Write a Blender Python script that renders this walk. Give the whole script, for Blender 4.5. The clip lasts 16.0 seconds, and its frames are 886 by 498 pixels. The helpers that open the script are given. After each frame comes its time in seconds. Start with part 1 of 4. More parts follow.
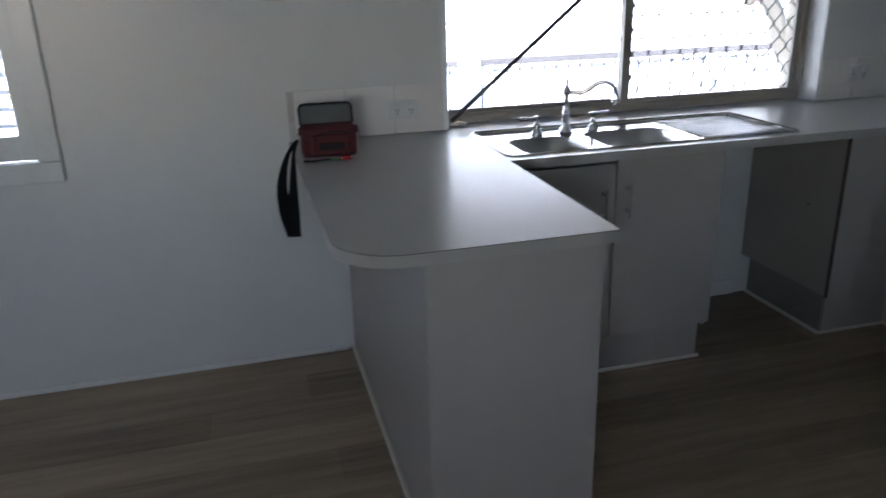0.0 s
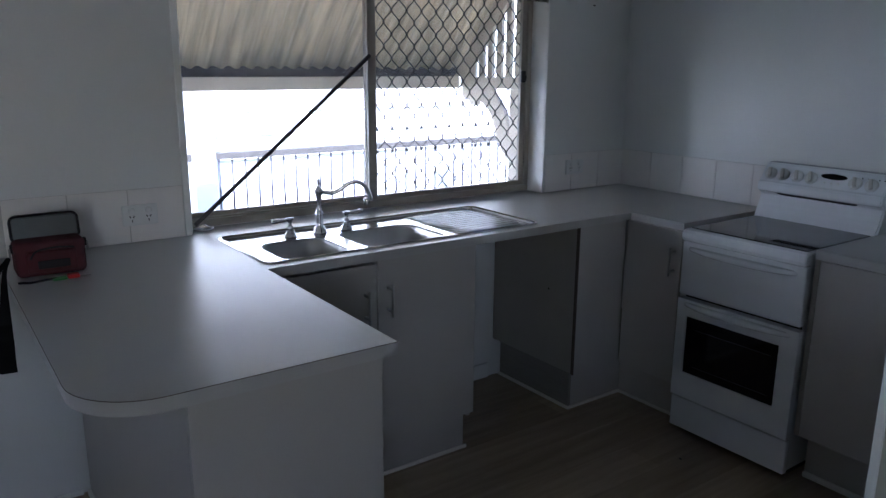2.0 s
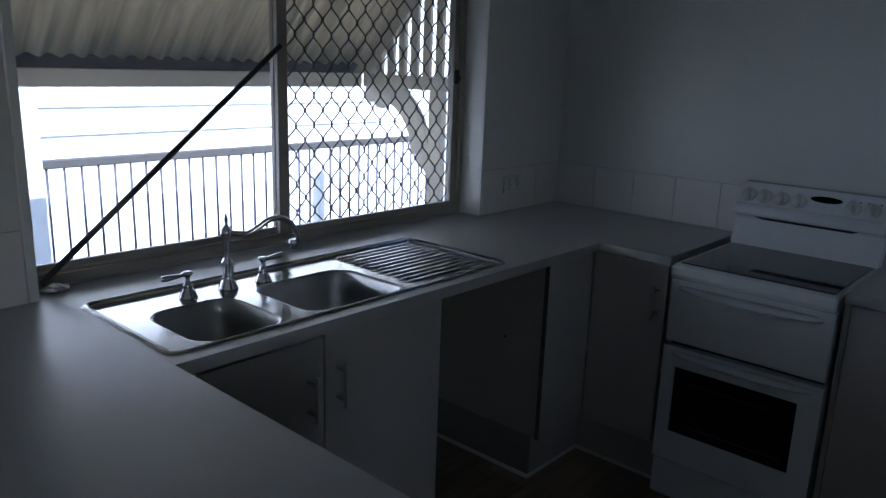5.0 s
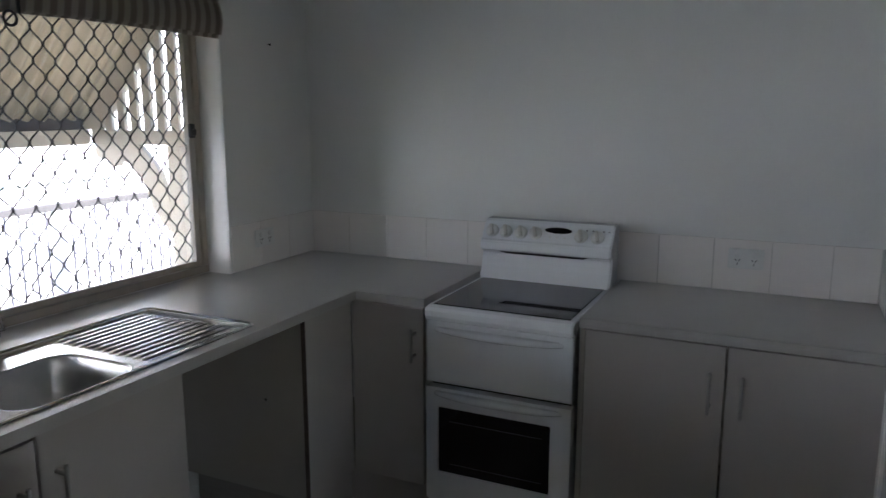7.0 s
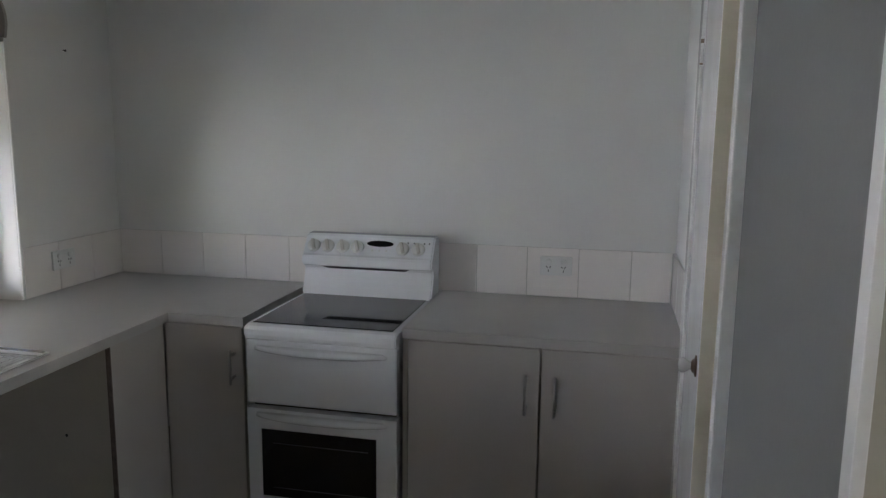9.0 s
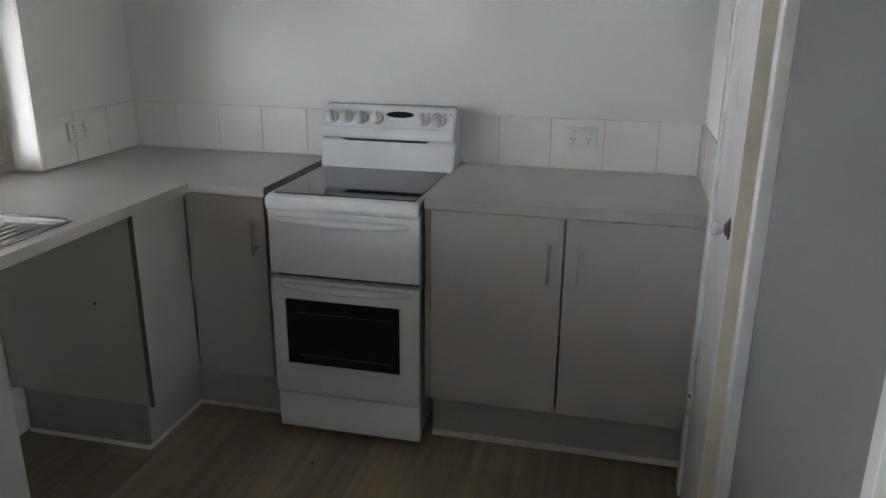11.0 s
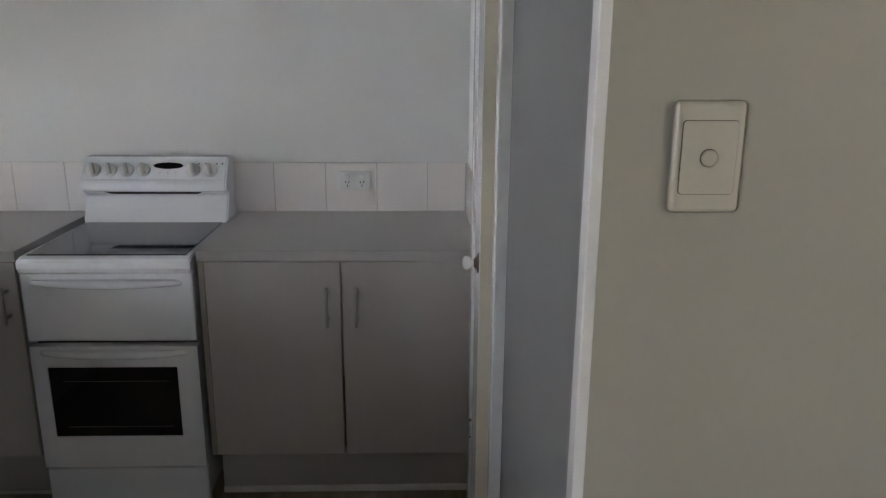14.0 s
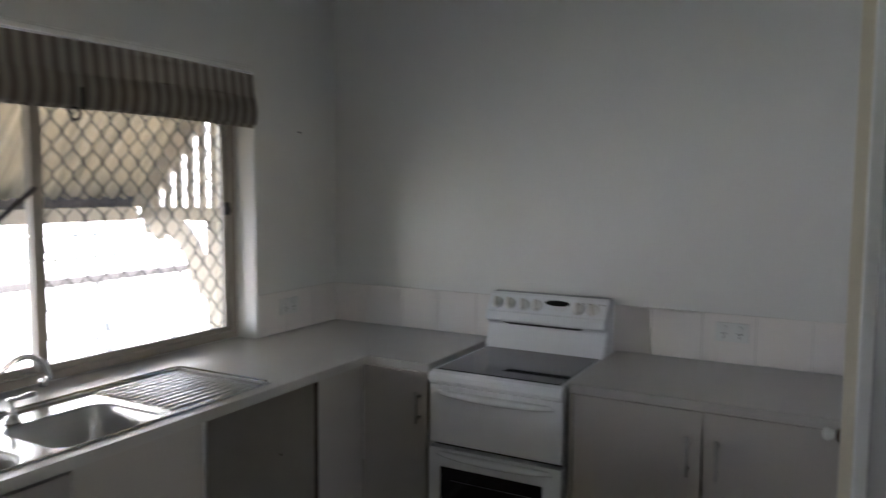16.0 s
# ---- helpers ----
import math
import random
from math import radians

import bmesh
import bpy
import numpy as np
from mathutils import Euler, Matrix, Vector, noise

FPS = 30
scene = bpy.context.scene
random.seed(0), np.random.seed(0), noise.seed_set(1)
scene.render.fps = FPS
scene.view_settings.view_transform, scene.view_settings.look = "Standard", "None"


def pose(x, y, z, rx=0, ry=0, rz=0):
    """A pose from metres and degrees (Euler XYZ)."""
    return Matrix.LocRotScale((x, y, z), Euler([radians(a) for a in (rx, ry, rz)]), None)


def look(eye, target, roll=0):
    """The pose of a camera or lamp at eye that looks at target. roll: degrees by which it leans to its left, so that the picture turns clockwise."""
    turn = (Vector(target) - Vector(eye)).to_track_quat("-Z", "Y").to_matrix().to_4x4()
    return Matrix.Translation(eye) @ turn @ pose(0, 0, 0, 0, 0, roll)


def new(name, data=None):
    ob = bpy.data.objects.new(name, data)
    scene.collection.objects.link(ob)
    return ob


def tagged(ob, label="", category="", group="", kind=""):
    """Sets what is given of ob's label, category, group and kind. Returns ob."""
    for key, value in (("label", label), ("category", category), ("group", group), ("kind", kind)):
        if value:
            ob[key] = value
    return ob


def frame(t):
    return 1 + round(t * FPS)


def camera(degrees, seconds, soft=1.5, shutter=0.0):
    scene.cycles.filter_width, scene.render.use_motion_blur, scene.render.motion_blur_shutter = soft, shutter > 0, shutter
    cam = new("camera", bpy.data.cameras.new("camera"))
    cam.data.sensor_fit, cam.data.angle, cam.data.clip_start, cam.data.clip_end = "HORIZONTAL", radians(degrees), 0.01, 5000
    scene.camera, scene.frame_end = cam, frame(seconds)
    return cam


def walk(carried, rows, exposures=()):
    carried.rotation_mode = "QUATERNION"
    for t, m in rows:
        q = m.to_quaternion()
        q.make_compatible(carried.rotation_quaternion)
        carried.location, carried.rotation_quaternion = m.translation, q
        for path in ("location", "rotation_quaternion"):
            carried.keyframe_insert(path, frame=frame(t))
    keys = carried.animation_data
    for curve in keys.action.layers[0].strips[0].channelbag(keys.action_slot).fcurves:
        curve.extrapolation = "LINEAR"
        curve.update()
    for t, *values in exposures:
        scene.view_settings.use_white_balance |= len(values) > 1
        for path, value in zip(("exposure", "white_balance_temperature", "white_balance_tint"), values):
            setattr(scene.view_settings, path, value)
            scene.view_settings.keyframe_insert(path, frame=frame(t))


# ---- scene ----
cam = camera(61.0, 16.0, soft=1.3, shutter=0.3)
PATH = [
    (0, (2.881, -3.11, 1.472), (1.063, -2.625, 0.793), -1.5),
    (0.5, (2.839, -3.003, 1.48), (1.066, -2.281, 0.899), -1.2),
    (1, (2.804, -3.01, 1.49), (1.151, -2.046, 0.91), -0.5),
    (1.5, (2.773, -3.074, 1.506), (1.205, -1.964, 0.951), -0.1),
    (2, (2.737, -3.122, 1.513), (1.154, -1.995, 1.039), 0.4),
    (2.5, (2.704, -3.146, 1.516), (1.096, -2.045, 1.066), 1.6),
    (3, (2.638, -3.131, 1.519), (1.054, -1.997, 1.069), 2.0),
    (3.2, (2.576, -3.106, 1.505), (1.01, -1.944, 1.06), 2.2),
    (5.3, (1.931, -2.946, 1.521), (0.678, -1.462, 1.041), 1.3),
    (5.5, (1.932, -2.926, 1.524), (0.707, -1.417, 1.051), 0.8),
    (6, (1.939, -2.888, 1.532), (0.839, -1.274, 1.105), 0.8),
    (6.5, (1.971, -2.87, 1.542), (0.997, -1.171, 1.138), 0.9),
    (7, (2.013, -2.851, 1.551), (1.173, -1.074, 1.181), -0.0),
    (7.5, (2.042, -2.838, 1.545), (1.343, -0.993, 1.22), 0.0),
    (8, (2.075, -2.817, 1.532), (1.542, -0.911, 1.243), -0.9),
    (8.2, (2.071, -2.827, 1.544), (1.612, -0.901, 1.255), -0.4),
    (10.3, (2.01, -2.84, 1.485), (1.602, -0.943, 0.996), 0.6),
    (10.5, (2.02, -2.827, 1.476), (1.596, -0.947, 0.942), 0.4),
    (11, (2.005, -2.818, 1.469), (1.571, -0.963, 0.859), 0.5),
    (11.5, (1.986, -2.818, 1.462), (1.548, -0.979, 0.811), 1.4),
    (12, (1.989, -2.824, 1.46), (1.563, -0.989, 0.789), 1.3),
    (12.5, (2.014, -2.831, 1.477), (1.671, -0.958, 0.867), -0.2),
    (13, (2.044, -2.838, 1.49), (1.889, -0.925, 0.926), 0.5),
    (13.5, (2.086, -2.837, 1.496), (2.051, -0.911, 0.957), 0.3),
    (14, (2.111, -2.849, 1.503), (2.174, -0.916, 0.99), 0.4),
    (14.5, (2.111, -2.867, 1.512), (2.16, -0.928, 1.023), 0.2),
    (15, (2.115, -2.909, 1.533), (2.038, -0.955, 1.113), -1.0),
    (15.5, (2.128, -2.967, 1.564), (1.69, -1.036, 1.283), -0.6),
    (16, (2.247, -3.012, 1.566), (1.295, -1.262, 1.399), 0.4),
]
walk(cam, [(t, look(eye, target, roll)) for t, eye, target, roll in PATH],
     [(0, 2.83, 5600, 20), (1.5, 2.66, 5400, 22), (3.2, 1.80, 5200, 22), (5.3, 1.37, 5200, 18), (6.0, 1.67, 5300, 18), (7, 2.75, 6000, 21), (8, 3.14, 6300, 23), (10.3, 3.34, 6250, 20), (11.5, 3.90, 6300, 20), (12.5, 3.95, 6300, 20), (13.5, 3.55, 6400, 22), (14.5, 3.42, 6350, 24), (15.5, 3.25, 6350, 23), (16, 3.0, 6350, 22)])

# ---- world, sun and large lights ----
def make_world():
    w = bpy.data.worlds.new("world")
    scene.world = w
    w.use_nodes = True
    nt = w.node_tree
    sky = nt.nodes.new("ShaderNodeTexSky")
    sky.sky_type, sky.sun_disc = "NISHITA", False
    sky.sun_elevation, sky.sun_rotation = SUN_EL, SUN_ROT
    bg = nt.nodes["Background"]
    nt.links.new(sky.outputs[0], bg.inputs[0])
    bg.inputs[1].default_value = 0.15


ROOM_X, ROOM_Y, CEIL_Z = 5.2, -6.5, 2.70
SUN_EL, SUN_ROT = radians(38), radians(110)
make_world()
sun = new("sun", bpy.data.lights.new("sun", "SUN"))
sun.data.energy, sun.data.angle, sun.data.color = 5.0, radians(0.5), (1.0, 0.96, 0.9)
sun_from = Vector((math.sin(SUN_ROT) * math.cos(SUN_EL), math.cos(SUN_ROT) * math.cos(SUN_EL), math.sin(SUN_EL)))
sun.matrix_world = look(tuple(sun_from * 20), (0, 0, 0))


def area(name, eye, target, w, h, power, color):
    a = new(name, bpy.data.lights.new(name, "AREA"))
    a.data.shape, a.data.size, a.data.size_y, a.data.energy, a.data.color = "RECTANGLE", w, h, power, color
    a.matrix_world = look(eye, target)
    return a


area("shutter_light", (-0.12, -4.6, 1.5), (1, -4.6, 1.4), 1.4, 1.2, 0.72, (0.88, 0.94, 1.0))
# fill lamp for the room side, set in an unseen, added opening
area("room_fill_light", (ROOM_X + 0.06, -4.6, 1.55), (0, -4.6, 1.3), 1.1, 1.0, 0.46, (1.0, 0.97, 0.92))


# ---- materials ----
def rgb(c):
    return (*c, 1)


def material(name, base, rough=0.5, metal=0.0, vary=0.08, scale=6.0, fine=120.0, bump=0.05, spec=0.5, stretch=(1, 1, 1), coat=0.0, island=0.0, objrand=0.0, dirt=None):
    m = bpy.data.materials.new(name)
    m.use_nodes = True
    nt = m.node_tree
    n, l = nt.nodes, nt.links
    p = n["Principled BSDF"]
    p.inputs["Metallic"].default_value = metal
    p.inputs["Specular IOR Level"].default_value = spec
    p.inputs["Coat Weight"].default_value = coat
    tc = n.new("ShaderNodeTexCoord")
    mp = n.new("ShaderNodeMapping")
    mp.inputs["Scale"].default_value = stretch
    geo = n.new("ShaderNodeNewGeometry")
    l.new(geo.outputs["Position"], mp.inputs["Vector"])
    big = n.new("ShaderNodeTexNoise")
    big.inputs["Scale"].default_value, big.inputs["Detail"].default_value = scale, 4
    small = n.new("ShaderNodeTexNoise")
    small.inputs["Scale"].default_value, small.inputs["Detail"].default_value = fine, 3
    l.new(mp.outputs[0], big.inputs["Vector"])
    l.new(mp.outputs[0], small.inputs["Vector"])
    add = n.new("ShaderNodeMath")
    add.operation = "MULTIPLY_ADD"
    l.new(small.outputs[0], add.inputs[0])
    add.inputs[1].default_value = 0.4
    l.new(big.outputs[0], add.inputs[2])
    val = add.outputs[0]
    if objrand:
        oi = n.new("ShaderNodeObjectInfo")
        r = n.new("ShaderNodeMath")
        r.operation = "MULTIPLY_ADD"
        l.new(oi.outputs["Random"], r.inputs[0])
        r.inputs[1].default_value = objrand
        l.new(val, r.inputs[2])
        val = r.outputs[0]
    ramp = n.new("ShaderNodeMapRange")
    ramp.inputs["From Min"].default_value, ramp.inputs["From Max"].default_value = 0.4, 1.0 + objrand
    ramp.inputs["To Min"].default_value, ramp.inputs["To Max"].default_value = 1 - vary, 1 + vary
    l.new(val, ramp.inputs["Value"])
    mul = n.new("ShaderNodeMix")
    mul.data_type, mul.blend_type = "RGBA", "MULTIPLY"
    mul.inputs["Factor"].default_value = 1
    mul.inputs["A"].default_value = rgb(base)
    l.new(ramp.outputs[0], mul.inputs["B"])
    col = mul.outputs["Result"]
    if dirt:
        d = n.new("ShaderNodeTexNoise")
        d.inputs["Scale"].default_value, d.inputs["Detail"].default_value, d.inputs["Roughness"].default_value = dirt[1], 6, 0.65
        l.new(geo.outputs["Position"], d.inputs["Vector"])
        dr = n.new("ShaderNodeMapRange")
        dr.inputs["From Min"].default_value, dr.inputs["From Max"].default_value = 0.55, 0.75
        dr.inputs["To Max"].default_value = dirt[2]
        l.new(d.outputs[0], dr.inputs["Value"])
        dm = n.new("ShaderNodeMix")
        dm.data_type = "RGBA"
        l.new(dr.outputs[0], dm.inputs["Factor"])
        l.new(col, dm.inputs["A"])
        dm.inputs["B"].default_value = rgb(dirt[0])
        col = dm.outputs["Result"]
    l.new(col, p.inputs["Base Color"])
    rr = n.new("ShaderNodeMapRange")
    rr.inputs["To Min"].default_value, rr.inputs["To Max"].default_value = rough * 0.85, min(1, rough * 1.15)
    l.new(big.outputs[0], rr.inputs["Value"])
    l.new(rr.outputs[0], p.inputs["Roughness"])
    if bump:
        b = n.new("ShaderNodeBump")
        b.inputs["Strength"].default_value, b.inputs["Distance"].default_value = bump, 0.002
        l.new(small.outputs[0], b.inputs["Height"])
        l.new(b.outputs[0], p.inputs["Normal"])
    return m


WALL = material("wall_paint", (0.72, 0.725, 0.715), 0.31, vary=0.03, scale=2.0, fine=90, bump=0.12, dirt=((0.55, 0.54, 0.5), 3.0, 0.10))
# side wall grey, lowered so the colour carries its dim light
SIDE = material("dimmed_side_wall", (0.190, 0.195, 0.192), 0.5, vary=0.03, scale=2.0, fine=90, bump=0.12)
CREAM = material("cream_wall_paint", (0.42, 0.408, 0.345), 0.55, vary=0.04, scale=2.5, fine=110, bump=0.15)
TRIM = material("gloss_trim_paint", (0.80, 0.81, 0.80), 0.23, vary=0.03, scale=4, bump=0.05, dirt=((0.5, 0.45, 0.36), 9.0, 0.25))
CREAM_TRIM = material("cream_door_edge_paint", (0.66, 0.61, 0.49), 0.35, vary=0.06, scale=5, bump=0.05)
CEIL = material("ceiling_paint", (0.78, 0.78, 0.76), 0.8, vary=0.03)
TILE = material("cream_glazed_tile", (0.83, 0.80, 0.78), 0.14, vary=0.025, scale=5, fine=16, bump=0.55, objrand=0.3)
GROUT = material("grout", (0.52, 0.51, 0.49), 0.9, vary=0.15, scale=20)
TOP = material("worktop_laminate", (0.42, 0.41, 0.395), 0.31, vary=0.07, scale=5, fine=300, bump=0.0, spec=0.95)
CAB = material("cabinet_laminate", (0.43, 0.405, 0.38), 0.38, vary=0.04, scale=3, fine=160, bump=0.04)
CAB_SIDE = material("cabinet_side_board", (0.36, 0.33, 0.285), 0.5, vary=0.05, scale=4, dirt=((0.3, 0.27, 0.22), 7.0, 0.25))
KICK = material("kickboard_laminate", (0.23, 0.218, 0.195), 0.42, vary=0.10, scale=10, stretch=(1, 1, 6), bump=0.05)
CHIP = material("raw_chipboard_edge", (0.11, 0.088, 0.078), 0.9, vary=0.3, scale=60)
SEAL = material("floor_seal_strip", (0.74, 0.72, 0.66), 0.5, vary=0.15, scale=12, dirt=((0.35, 0.3, 0.24), 12.0, 0.35))
ENAMEL = material("white_enamel", (0.82, 0.845, 0.88), 0.18, vary=0.02, bump=0.02, coat=0.3)
GRIP = material("knob_grip_plastic", (0.60, 0.59, 0.56), 0.35, vary=0.03, bump=0.02)
POINT = material("power_point_plastic", (0.68, 0.70, 0.62), 0.35, vary=0.03, bump=0.02)
PLASTIC = material("white_plastic", (0.72, 0.73, 0.72), 0.35, vary=0.03, bump=0.02)
IVORY = material("ivory_plastic", (0.56, 0.54, 0.45), 0.18, vary=0.05, bump=0.02)
IVORY_LINE = material("ivory_plastic_groove", (0.16, 0.14, 0.10), 0.6, vary=0.05, bump=0.02)
GLASSTOP = material("ceramic_cooktop", (0.030, 0.032, 0.036), 0.045, vary=0.1, bump=0.0)
OVENGLASS = material("oven_window", (0.008, 0.008, 0.009), 0.08, vary=0.1, bump=0.0)
BLACK = material("black_plastic", (0.015, 0.015, 0.018), 0.45, vary=0.1)
STEEL = material("brushed_steel", (0.56, 0.56, 0.56), 0.17, 1.0, vary=0.08, scale=8, fine=300, bump=0.02, stretch=(6, 1, 1))
BOWL = material("steel_bowl", (0.50, 0.50, 0.49), 0.34, 1.0, vary=0.10, scale=8, fine=200, bump=0.05)
RACK = material("oven_rack_wire", (0.16, 0.16, 0.16), 0.5, 0.5, vary=0.05, bump=0.0)
CHROME = material("chrome", (0.75, 0.75, 0.77), 0.07, 1.0, vary=0.02, bump=0.0)
NICKEL = material("satin_nickel", (0.40, 0.395, 0.385), 0.38, 0.75, vary=0.04, bump=0.02)
BRONZE = material("aged_brass", (0.11, 0.08, 0.06), 0.4, 1.0, vary=0.2, scale=40)
RUST = material("rusty_hinge", (0.28, 0.22, 0.17), 0.6, 0.3, vary=0.4, scale=60)
ALU = material("beige_aluminium", (0.36, 0.33, 0.29), 0.40, vary=0.06, bump=0.03)
GRILLE = material("grille_metal", (0.035, 0.033, 0.033), 0.45, vary=0.1, bump=0.03)
HOOD = material("corrugated_sheet", (0.56, 0.475, 0.34), 0.6, vary=0.30, scale=5, stretch=(0.5, 9, 0.5), bump=0.08, dirt=((0.25, 0.22, 0.18), 5.0, 0.3))
TIMBER = material("painted_hood_timber", (0.58, 0.51, 0.41), 0.55, vary=0.08, scale=6, bump=0.08)
RAIL = material("weathered_rail_paint", (0.065, 0.06, 0.058), 0.6, vary=0.1, scale=6, bump=0.1)
BALUSTER = material("thin_steel_baluster", (0.05, 0.05, 0.07), 0.5, vary=0.1)
# near-black that stands for the shade under the hood sheet's edge
GAP_SHADE = material("hood_gap_shade", (0.075, 0.066, 0.055), 0.8, vary=0.3, scale=9, bump=0.1)
POST = material("white_post_paint", (0.80, 0.80, 0.78), 0.5, vary=0.05)
BOARD = material("weatherboard_paint", (0.84, 0.85, 0.86), 0.6, vary=0.05, scale=2)
DECK = material("deck_boards", (0.34, 0.29, 0.24), 0.7, vary=0.2, scale=4, stretch=(8, 1, 1))
GRASS = material("ground_grass", (0.09, 0.11, 0.05), 0.9, vary=0.4, scale=3)
RED = material("dark_red_nylon", (0.075, 0.014, 0.018), 0.8, vary=0.2, scale=30, fine=700, bump=0.4)
GREY_LINING = material("grey_lining_fabric", (0.12, 0.13, 0.13), 0.85, vary=0.15, scale=20, fine=700, bump=0.3)
BLACK_NYLON = material("black_nylon", (0.012, 0.012, 0.014), 0.8, vary=0.2, scale=30, fine=600, bump=0.3)
GREEN_P = material("green_key_tag", (0.06, 0.30, 0.09), 0.4, vary=0.05)
RED_P = material("red_key_tag", (0.45, 0.02, 0.02), 0.4, vary=0.05)
PORCELAIN = material("porcelain", (0.62, 0.63, 0.61), 0.10, vary=0.02, bump=0.0, coat=0.5)
SLOT = material("vent_slot_plastic", (0.006, 0.007, 0.013), 0.7, vary=0.1)
DARK = material("dark_gap", (0.02, 0.02, 0.02), 0.8, vary=0.1)


def plank_material():
    m = material("vinyl_oak_plank", (0.295, 0.225, 0.152), 0.40, vary=0.55, scale=3.0, fine=45, bump=0.12, stretch=(9, 0.6, 1), objrand=0.4)
    return m


PLANK = plank_material()


def stripe_fabric():
    m = bpy.data.materials.new("striped_blind_fabric")
    m.use_nodes = True
    n, l = m.node_tree.nodes, m.node_tree.links
    p = n["Principled BSDF"]
    p.inputs["Roughness"].default_value = 0.9
    geo = n.new("ShaderNodeNewGeometry")
    sep = n.new("ShaderNodeSeparateXYZ")
    l.new(geo.outputs["Position"], sep.inputs[0])
    a = n.new("ShaderNodeMath")
    a.operation = "MULTIPLY"
    a.inputs[1].default_value = 2 * math.pi / 0.048
    l.new(sep.outputs["Y"], a.inputs[0])
    s = n.new("ShaderNodeMath")
    s.operation = "SINE"
    l.new(a.outputs[0], s.inputs[0])
    weave = n.new("ShaderNodeTexNoise")
    weave.inputs["Scale"].default_value = 500
    l.new(geo.outputs["Position"], weave.inputs["Vector"])
    k = n.new("ShaderNodeMath")
    k.operation = "MULTIPLY_ADD"
    l.new(weave.outputs[0], k.inputs[0])
    k.inputs[1].default_value = 0.8
    l.new(s.outputs[0], k.inputs[2])
    r = n.new("ShaderNodeValToRGB")
    r.color_ramp.elements[0].position, r.color_ramp.elements[0].color = 0.1, (0.26, 0.23, 0.205, 1)
    r.color_ramp.elements[1].position, r.color_ramp.elements[1].color = 0.75, (0.47, 0.44, 0.39, 1)
    l.new(k.outputs[0], r.inputs[0])
    l.new(r.outputs[0], p.inputs["Base Color"])
    b = n.new("ShaderNodeBump")
    b.inputs["Strength"].default_value = 0.3
    l.new(weave.outputs[0], b.inputs["Height"])
    l.new(b.outputs[0], p.inputs["Normal"])
    return m


FABRIC = stripe_fabric()


def glass_material():
    m = bpy.data.materials.new("window_glass")
    m.use_nodes = True
    n, l = m.node_tree.nodes, m.node_tree.links
    n.remove(n["Principled BSDF"])
    g = n.new("ShaderNodeBsdfGlossy")
    g.inputs["Roughness"].default_value = 0.02
    t = n.new("ShaderNodeBsdfTransparent")
    t.inputs[0].default_value = (0.95, 0.97, 0.96, 1)
    lw = n.new("ShaderNodeLayerWeight")
    pw = n.new("ShaderNodeMath")
    pw.operation = "POWER"
    l.new(lw.outputs["Facing"], pw.inputs[0])
    pw.inputs[1].default_value = 5
    f = n.new("ShaderNodeMath")
    f.operation = "MULTIPLY_ADD"
    l.new(pw.outputs[0], f.inputs[0])
    f.inputs[1].default_value, f.inputs[2].default_value = 0.8, 0.03
    mix = n.new("ShaderNodeMixShader")
    l.new(f.outputs[0], mix.inputs[0])
    l.new(t.outputs[0], mix.inputs[1])
    l.new(g.outputs[0], mix.inputs[2])
    l.new(mix.outputs[0], n["Material Output"].inputs[0])
    return m


GLASS = glass_material()


# ---- builders ----
def box(bm, x0, x1, y0, y1, z0, z1, bevel=0.0, seg=2):
    r = bmesh.ops.create_cube(bm, size=1, matrix=Matrix.Translation(((x0 + x1) / 2, (y0 + y1) / 2, (z0 + z1) / 2)) @ Matrix.Diagonal((abs(x1 - x0), abs(y1 - y0), abs(z1 - z0), 1)))
    if bevel:
        es = list({e for v in r["verts"] for e in v.link_edges})
        bmesh.ops.bevel(bm, geom=es, offset=bevel, segments=seg, affect="EDGES", profile=0.5)
    return bm


def boxed(*a, **k):
    return box(bmesh.new(), *a, **k)


def prism(bm, pts, axis, a, b):
    """A closed outline pts, drawn out along the axis from a to b."""
    def put(p, q):
        return {"x": (q, p[0], p[1]), "y": (p[0], q, p[1]), "z": (p[0], p[1], q)}[axis]
    lo, hi = [bm.verts.new(put(p, a)) for p in pts], [bm.verts.new(put(p, b)) for p in pts]
    n = len(pts)
    bm.faces.new(lo)
    bm.faces.new(hi[::-1])
    for i in range(n):
        bm.faces.new((lo[i], hi[i], hi[(i + 1) % n], lo[(i + 1) % n]))
    bmesh.ops.recalc_face_normals(bm, faces=bm.faces)
    return bm


def tube(bm, pts, r, n=10, closed=False):
    """A round bar along pts; r is a radius or one a point."""
    pts = [Vector(p) for p in pts]
    rs = r if isinstance(r, (list, tuple)) else [r] * len(pts)
    rings, up = [], None
    for i, p in enumerate(pts):
        if closed:
            d = pts[(i + 1) % len(pts)] - pts[i - 1]
        else:
            d = pts[min(i + 1, len(pts) - 1)] - pts[max(i - 1, 0)]
        d.normalize()
        if up is None:
            up = d.orthogonal().normalized()
        u = (up - d * up.dot(d)).normalized()
        up = u
        w = d.cross(u)
        rings.append([bm.verts.new(p + (u * math.cos(2 * math.pi * k / n) + w * math.sin(2 * math.pi * k / n)) * rs[i]) for k in range(n)])
    m = len(rings)
    for i in range(m if closed else m - 1):
        a, b = rings[i], rings[(i + 1) % m]
        for k in range(n):
            f = bm.faces.new((a[k], a[(k + 1) % n], b[(k + 1) % n], b[k]))
            f.smooth = True
    if not closed:
        bm.faces.new(rings[0][::-1])
        bm.faces.new(rings[-1])
    return bm


